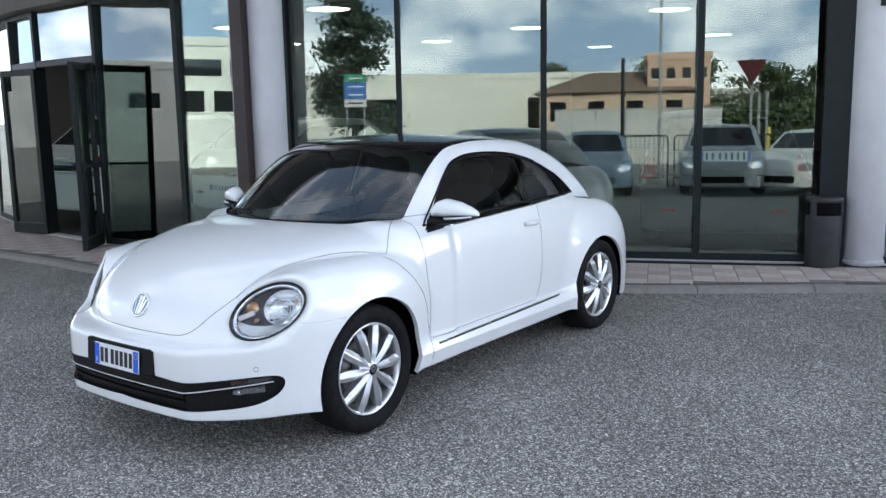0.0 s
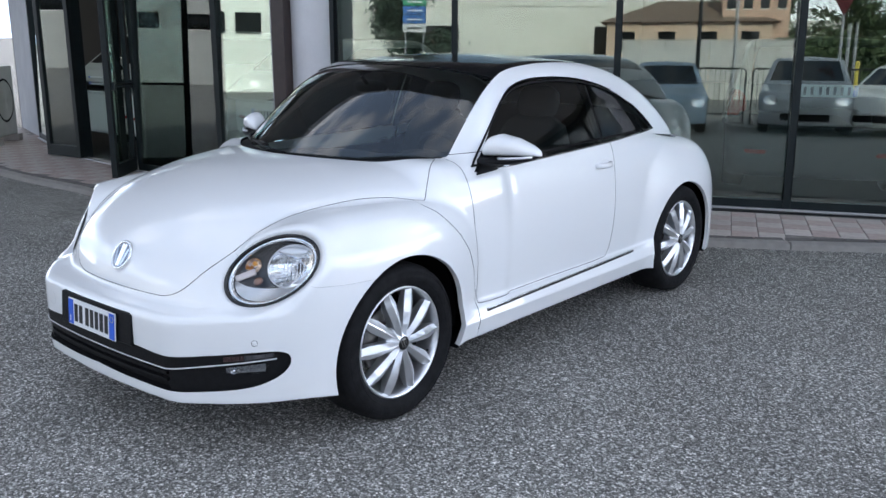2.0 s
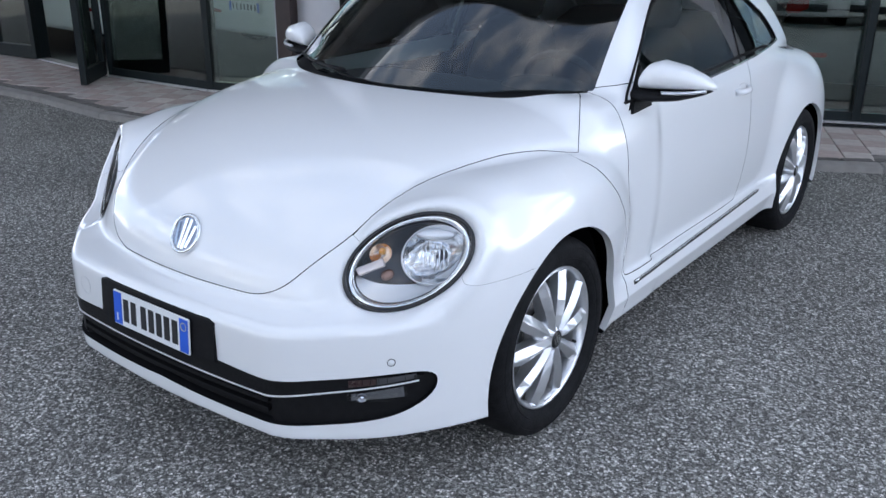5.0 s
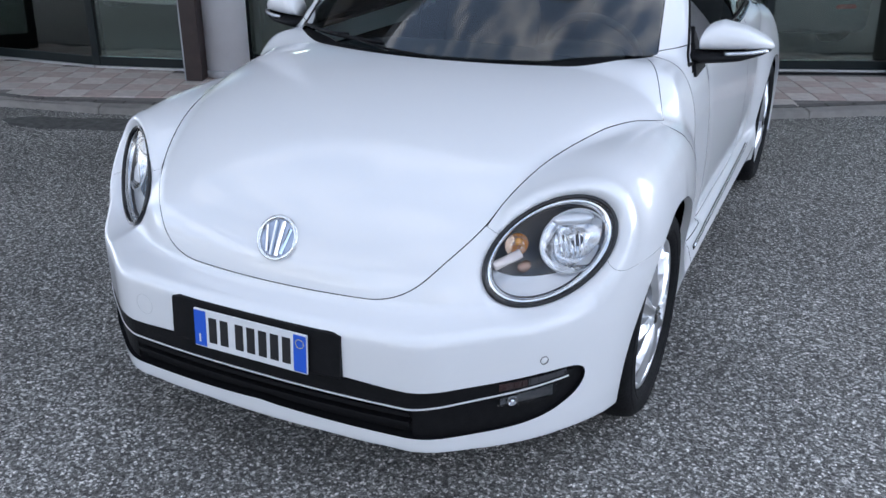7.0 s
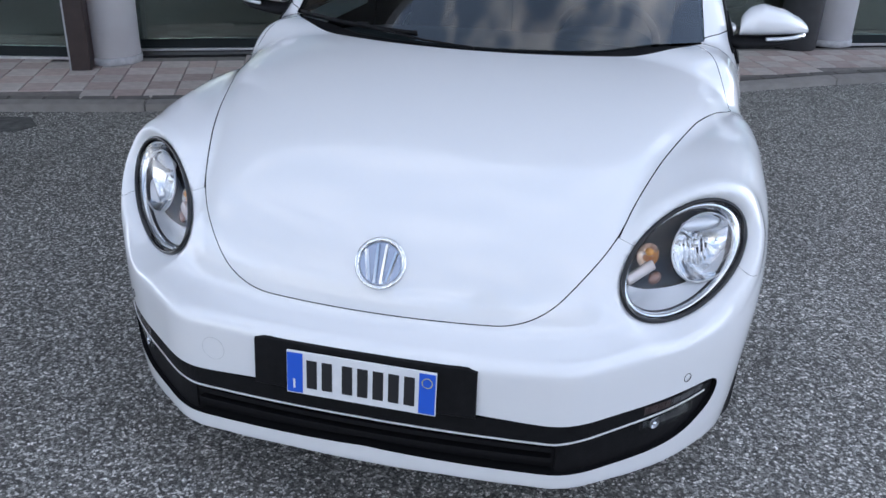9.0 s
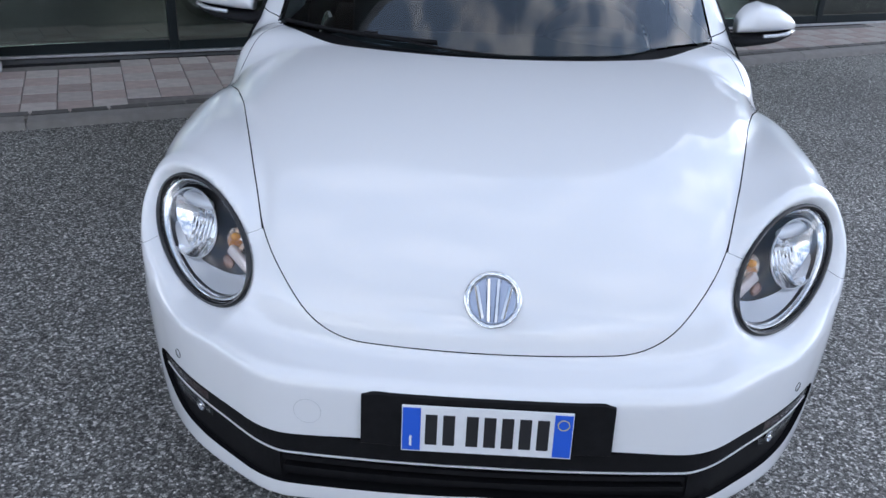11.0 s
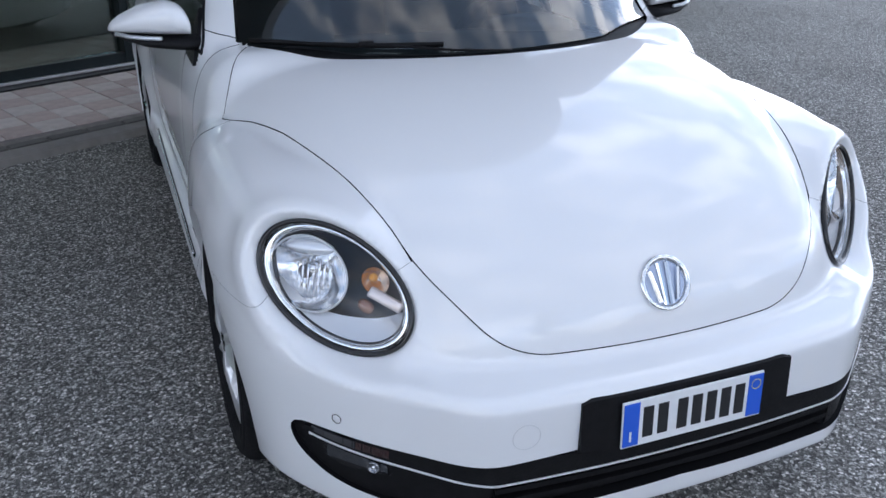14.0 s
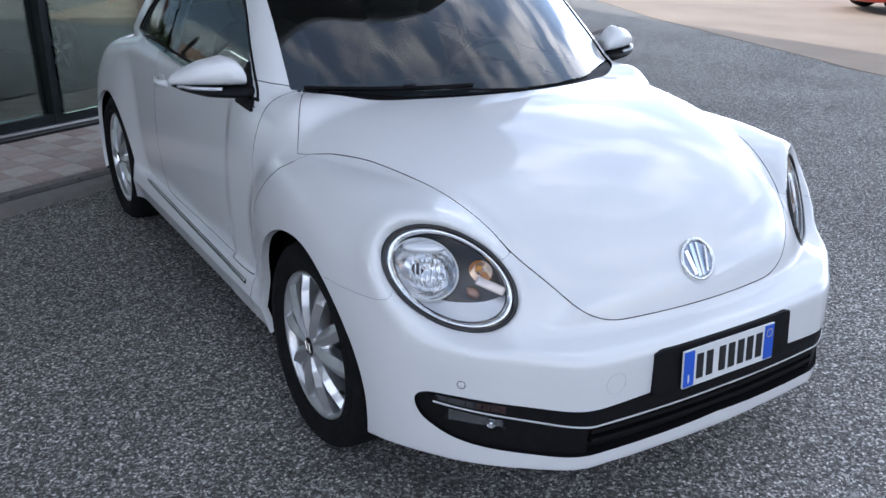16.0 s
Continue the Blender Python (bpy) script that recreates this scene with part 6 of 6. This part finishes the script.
for k in range(4):
    part("panel", boxed(-4.0 + 2.0 * k + 0.02, -0.08, 0, -2.0 + 2.0 * k - 0.02, 0.08, 2.7), mat("garden_wall_%s" % "abcd"[k], (0.55, 0.55, 0.53), 0.85, vary=0.08, scale=2) if k == 0 else bpy.data.materials["garden_wall_a"], gw)
    part("coping", boxed(-4.0 + 2.0 * k, -0.12, 2.7, -2.0 + 2.0 * k, 0.12, 2.76), CONCRETE, gw)
hm = Matrix.Translation((21.0, -26.0, 0)) @ Matrix.Rotation(radians(205), 4, "Z")
hedge = thing("hedge", "dense dark green hedge", "hedge", hm)
rng = np.random.default_rng(4)
verts, faces = [], []
for _ in range(8000):
    c = np.array([rng.uniform(-5, 5), rng.uniform(-0.5, 0.5), rng.uniform(0.05, 2.8)]) + rng.normal(0, 0.06, 3)
    u, v = rng.normal(0, 1, 3) * 0.10, rng.normal(0, 1, 3) * 0.10
    n = len(verts)
    verts += [tuple(c - u), tuple(c + v), tuple(c + u), tuple(c - v)]
    faces.append((n, n + 1, n + 2, n + 3))
me = bpy.data.meshes.new("leaves")
me.from_pydata(verts, [], faces)
me.materials.append(LEAF)
lv = new("leaves", me)
lv.parent = hedge

# railing along the forecourt, in bays
for k in range(16):
    c = along(-9.0 + 1.6 * k, 15.0)
    m = Matrix.Translation((c.x, c.y, 0)) @ Matrix.Rotation(radians(23), 4, "Z")
    if k == 0:
        bay = thing("railing", "black tubular steel railing bay along the street", "railing", m, "railing bays")
        part("hoop", tube([(-0.72, 0, 0), (-0.72, 0, 1.27), (-0.66, 0, 1.35), (0.66, 0, 1.35), (0.72, 0, 1.27), (0.72, 0, 0)], 0.024, 8), BLACK_RAIL, bay)
        part("rail", tube([(-0.72, 0, 0.25), (0.72, 0, 0.25)], 0.016, 6), BLACK_RAIL, bay)
        for j in range(11):
            part("bar", tube([(-0.6 + 0.12 * j, 0, 0.25), (-0.6 + 0.12 * j, 0, 1.35)], 0.008, 5), BLACK_RAIL, bay)
    else:
        copy_thing(bay, m)
# signs and posts
sg1 = thing("road_sign", "green and blue direction sign on two posts", "road sign", Matrix.Translation((-1.05, -22.3, 0)) @ Matrix.Rotation(radians(185), 4, "Z"))
for x in (-0.35, 0.35):
    part("post", tube([(x, 0.05, 0), (x, 0.05, 3.95)], 0.035, 8), STEEL, sg1)
for k, c in enumerate(((0.02, 0.28, 0.16), (0.03, 0.16, 0.50), (0.03, 0.16, 0.50), (0.70, 0.72, 0.72))):
    part("board", boxed(-0.45, -0.02, 3.67 - 0.33 * k, 0.45, 0.02, 3.98 - 0.33 * k, bevel=0.006), mat("sign_face_%s" % "abcd"[k], c, 0.4), sg1)
    part("text_bar", boxed(-0.30, -0.026, 3.79 - 0.33 * k, 0.28, -0.021, 3.85 - 0.33 * k), PLATE_WHITE if k < 3 else PLATE_INK, sg1)
sg2 = thing("give_way_sign", "triangular give-way sign seen from behind on a steel post", "road sign", Matrix.Translation((7.29, -6.2, 0)) @ Matrix.Rotation(radians(215), 4, "Z"))
part("post", tube([(0, 0.03, 0), (0, 0.03, 3.12)], 0.03, 8), STEEL, sg2)
bm = bmesh.new()
tv_ = [(-0.34, 0, 3.08), (0.34, 0, 3.08), (0, 0, 2.48)]
f1 = [bm.verts.new((x, -0.012, z)) for x, y, z in tv_]
f2 = [bm.verts.new((x, 0.012, z)) for x, y, z in tv_]
bm.faces.new(f1)
bm.faces.new(f2[::-1])
for k in range(3):
    bm.faces.new((f1[k], f2[k], f2[(k + 1) % 3], f1[(k + 1) % 3]))
bmesh.ops.recalc_face_normals(bm, faces=bm.faces)
part("board", bm, mat("sign_red", (0.12, 0.025, 0.03), 0.4), sg2)
for lab, x, y, h, r, mm in (("dark steel bollard post by the railing", 4.23, -6.45, 3.12, 0.045, BLACK_RAIL), ("slim yellow steel marker post", 9.35, -9.0, 1.55, 0.05, YELLOW), ("slim yellow steel marker post", 10.1, -8.9, 1.45, 0.05, YELLOW), ("slim galvanised steel traffic post", 8.6, -8.2, 2.4, 0.04, STEEL), ("slim galvanised steel traffic post", 10.4, -11.0, 2.6, 0.04, STEEL)):
    p = thing("post", lab, "post", Matrix.Translation((x, y, 0)))
    part("shaft", tube([(0, 0, 0), (0, 0, h)], r, 10), mm, p)
    part("cap", spin([(0, h + 0.02), (r * 0.7, h + 0.015), (r * 1.1, h)], "Z", 12), mm, p)
lp = thing("street_lamp", "tall galvanised street lamp", "street lamp", Matrix.Translation((12.3, -23.2, 0)))
part("pole", tube([(0, 0, 0), (0, 0, 4.0), (0, 0, 8.5)], 0.07, 10), STEEL, lp)
part("arm", tube([(0, 0, 8.4), (0.3, 0.6, 8.8), (0.5, 1.4, 8.9)], 0.04, 8), STEEL, lp)
part("head", boxed(0.35, 1.3, 8.82, 0.65, 2.0, 8.95, bevel=0.03), STEEL, lp)

# the street runs a little askew to the shop front
swing = Matrix.Translation(along(1.5)) @ Matrix.Rotation(radians(8.0), 4, "Z") @ Matrix.Translation(-along(1.5))
for o in [o for o in scene.objects if o.parent is None and o not in before]:
    o.matrix_basis = swing @ o.matrix_basis
block("white office building with two bands of windows", "building", -14.5, -30.0, 160, 15.0, 9, 6.1, OFFWHITE, [(4.4, 5.2, 6, 2.1), (2.7, 3.7, 9, 1.2)])
block("grey hall beyond the office building", "building", -33.0, -24.0, 134, 26.0, 12, 5.1, mat("grey_sheet", (0.48, 0.48, 0.46), 0.7, vary=0.1, scale=1), [(2.8, 3.6, 9, 1.6)])

# ---- pavement: kerb stones, dark edging, chequered tiles ----
KERB = [(7.2, 7.39), (2.38, 4.93), (0.57, 3.79), (-1.56, 2.79), (-2.46, 2.35), (-3.28, 2.05), (-4.25, 1.80), (-5.60, 1.85), (-7.8, 1.87), (-12.5, 2.8)]


def smooth_line(pts, n=10):
    out = []
    q = [Vector((*p, 0)) for p in pts]
    q = [2 * q[0] - q[1]] + q + [2 * q[-1] - q[-2]]
    for i in range(1, len(q) - 2):
        for j in range(n):
            t = j / n
            a, b, c, d = q[i - 1:i + 3]
            out.append(0.5 * (2 * b + (c - a) * t + (2 * a - 5 * b + 4 * c - d) * t * t + (3 * b - a - 3 * c + d) * t ** 3))
    return out + [q[-2]]


edge_line = smooth_line(KERB, 14)
run = [0.0]
for a, b in zip(edge_line, edge_line[1:]):
    run.append(run[-1] + (b - a).length)


def kerb_at(d, inward=0.0, z=0.0):
    d = min(max(d, 0), run[-1] - 1e-4)
    i = max(k for k in range(len(run)) if run[k] <= d)
    i = min(i, len(edge_line) - 2)
    a, b = edge_line[i], edge_line[i + 1]
    p = a.lerp(b, (d - run[i]) / (run[i + 1] - run[i]))
    t = (b - a).normalized()
    p = p + Vector((t.y, -t.x, 0)) * inward
    return Vector((p.x, p.y, z))


def object_random(name, c, vary, rough=0.75, scale=14):
    m = mat(name, c, rough, vary=0.12, scale=scale, bump=0.25, bump_scale=120)
    n, l = m.node_tree.nodes, m.node_tree.links
    h = [k for k in n if k.type == "HUE_SAT"][0]
    old = h.inputs["Value"].links[0].from_socket
    o, r, x = n.new("ShaderNodeObjectInfo"), n.new("ShaderNodeMapRange"), n.new("ShaderNodeMath")
    r.inputs["To Min"].default_value, r.inputs["To Max"].default_value = 1 - vary, 1 + vary
    x.operation = "MULTIPLY"
    l.new(o.outputs["Random"], r.inputs["Value"])
    l.new(r.outputs["Result"], x.inputs[0])
    l.new(old, x.inputs[1])
    l.new(x.outputs["Value"], h.inputs["Value"])
    return m


PINK, CREAM = object_random("pink_paving_tile", (0.46, 0.368, 0.340), 0.12), object_random("cream_paving_tile", (0.53, 0.475, 0.445), 0.12)
EDGING, KERB_STONE, MORTAR = object_random("dark_edging_brick", (0.13, 0.12, 0.115), 0.2), object_random("kerb_stone", (0.27, 0.255, 0.24), 0.12), mat("mortar", (0.22, 0.20, 0.19), 0.95, vary=0.2, scale=20)
pave = tagged(new("pavement"), "pavement of pink and cream chequered tiles with a stone kerb", "pavement", kind="structure")
bed = [tuple(kerb_at(d, 0.05).xy) for d in np.linspace(0.02, run[-1] - 0.02, 90)] + [(c.x, c.y + 0.02) for c in reversed(CORNERS)]
slab("mortar_bed", bed, -0.02, 0.050, MORTAR, pave)


def strip_piece(name, d0, d1, in0, in1, z_out, z_in, material):
    bm = bmesh.new()
    lo, hi = [], []
    for d, i, z in ((d0, in0, z_out), (d1, in0, z_out), (d1, in1, z_in), (d0, in1, z_in)):
        p = kerb_at(d, i)
        hi.append(bm.verts.new((p.x, p.y, z)))
        lo.append(bm.verts.new((p.x, p.y, -0.02)))
    bm.faces.new(hi)
    bm.faces.new(lo[::-1])
    for k in range(4):
        bm.faces.new((lo[k], lo[(k + 1) % 4], hi[(k + 1) % 4], hi[k]))
    bmesh.ops.recalc_face_normals(bm, faces=bm.faces)
    bmesh.ops.bevel(bm, geom=[e for e in bm.edges if all(v in hi for v in e.verts)], offset=0.006, segments=2, affect="EDGES")
    return part(name, bm, material, pave)


d = 3.0
while d < run[-1] - 1.2:
    strip_piece("kerb_stone", d + 0.003, d + 0.995, 0.0, 0.092, 0.046, 0.058, KERB_STONE)
    d += 1.0
d = 3.5
while d < run[-1] - 3.0:
    strip_piece("edging_brick", d + 0.004, d + 0.216, 0.096, 0.172, 0.060, 0.061, EDGING)
    d += 0.22

tile_meshes = []
for mm in (PINK, CREAM):
    bm = boxed(-0.097, -0.097, -0.035, 0.097, 0.097, 0.0)
    bmesh.ops.bevel(bm, geom=[e for e in bm.edges if all(v.co.z > -0.01 for v in e.verts)], offset=0.004, segments=1, affect="EDGES")
    me = bpy.data.meshes.new("tile")
    bm.to_mesh(me)
    bm.free()
    me.materials.append(mm)
    tile_meshes.append(me)
face_poly = [(c.x, c.y) for c in CORNERS]
kerb_in = [tuple(kerb_at(t, 0.175).xy) for t in np.linspace(2.0, run[-1] - 0.5, 120)]
area = kerb_in + [(x, y) for x, y in reversed(face_poly)]
places = []
for i in range(-60, 40):
    for j in range(-22, 16):
        p = along(i * 0.2 + 0.1, j * 0.2 + 0.12)
        places.append((p.x, p.y, (i + j) % 2, i, j))
xy_ = np.array([(p[0], p[1]) for p in places])
inside_d = inside_polygon(xy_[:, 0], xy_[:, 1], area)
good = [p for p, q in zip(places, inside_d) if q < -0.05]
near = [p for p in good if -4.6 < p[0] < 1.9]
near = sorted(near, key=lambda p: abs(p[0] + 1.2))[:300]
rest = [p for p in good if p not in near]
tilt = np.random.default_rng(8)
for x, y, k, i, j in near:
    t = new("tile", tile_meshes[k])
    t.parent = pave
    t.matrix_basis = Matrix.Translation((x, y, FLOOR_Z + tilt.normal(0, 0.0008))) @ Matrix.Rotation(radians(23.03), 4, "Z")
for k, nm in ((0, "pink_tiles"), (1, "cream_tiles")):
    verts, faces = [], []
    for x, y, kk, i, j in rest:
        if kk != k:
            continue
        n = len(verts)
        r = Matrix.Translation((x, y, 0)) @ Matrix.Rotation(radians(23.03), 4, "Z")
        for z, w in ((0.03, 0.097), (FLOOR_Z - 0.003, 0.097), (FLOOR_Z, 0.093)):
            verts += [tuple(r @ Vector((a * w, b * w, z))) for a, b in ((-1, -1), (1, -1), (1, 1), (-1, 1))]
        for o in (0, 4):
            faces += [(n + o + q, n + o + (q + 1) % 4, n + o + 4 + (q + 1) % 4, n + o + 4 + q) for q in range(4)]
        faces.append((n + 8, n + 9, n + 10, n + 11))
    me = bpy.data.meshes.new(nm)
    me.from_pydata(verts, [], faces)
    me.materials.append((PINK, CREAM)[k])
    ob = new(nm, me)
    ob.parent = pave
    tagged(ob, kind="stuff")
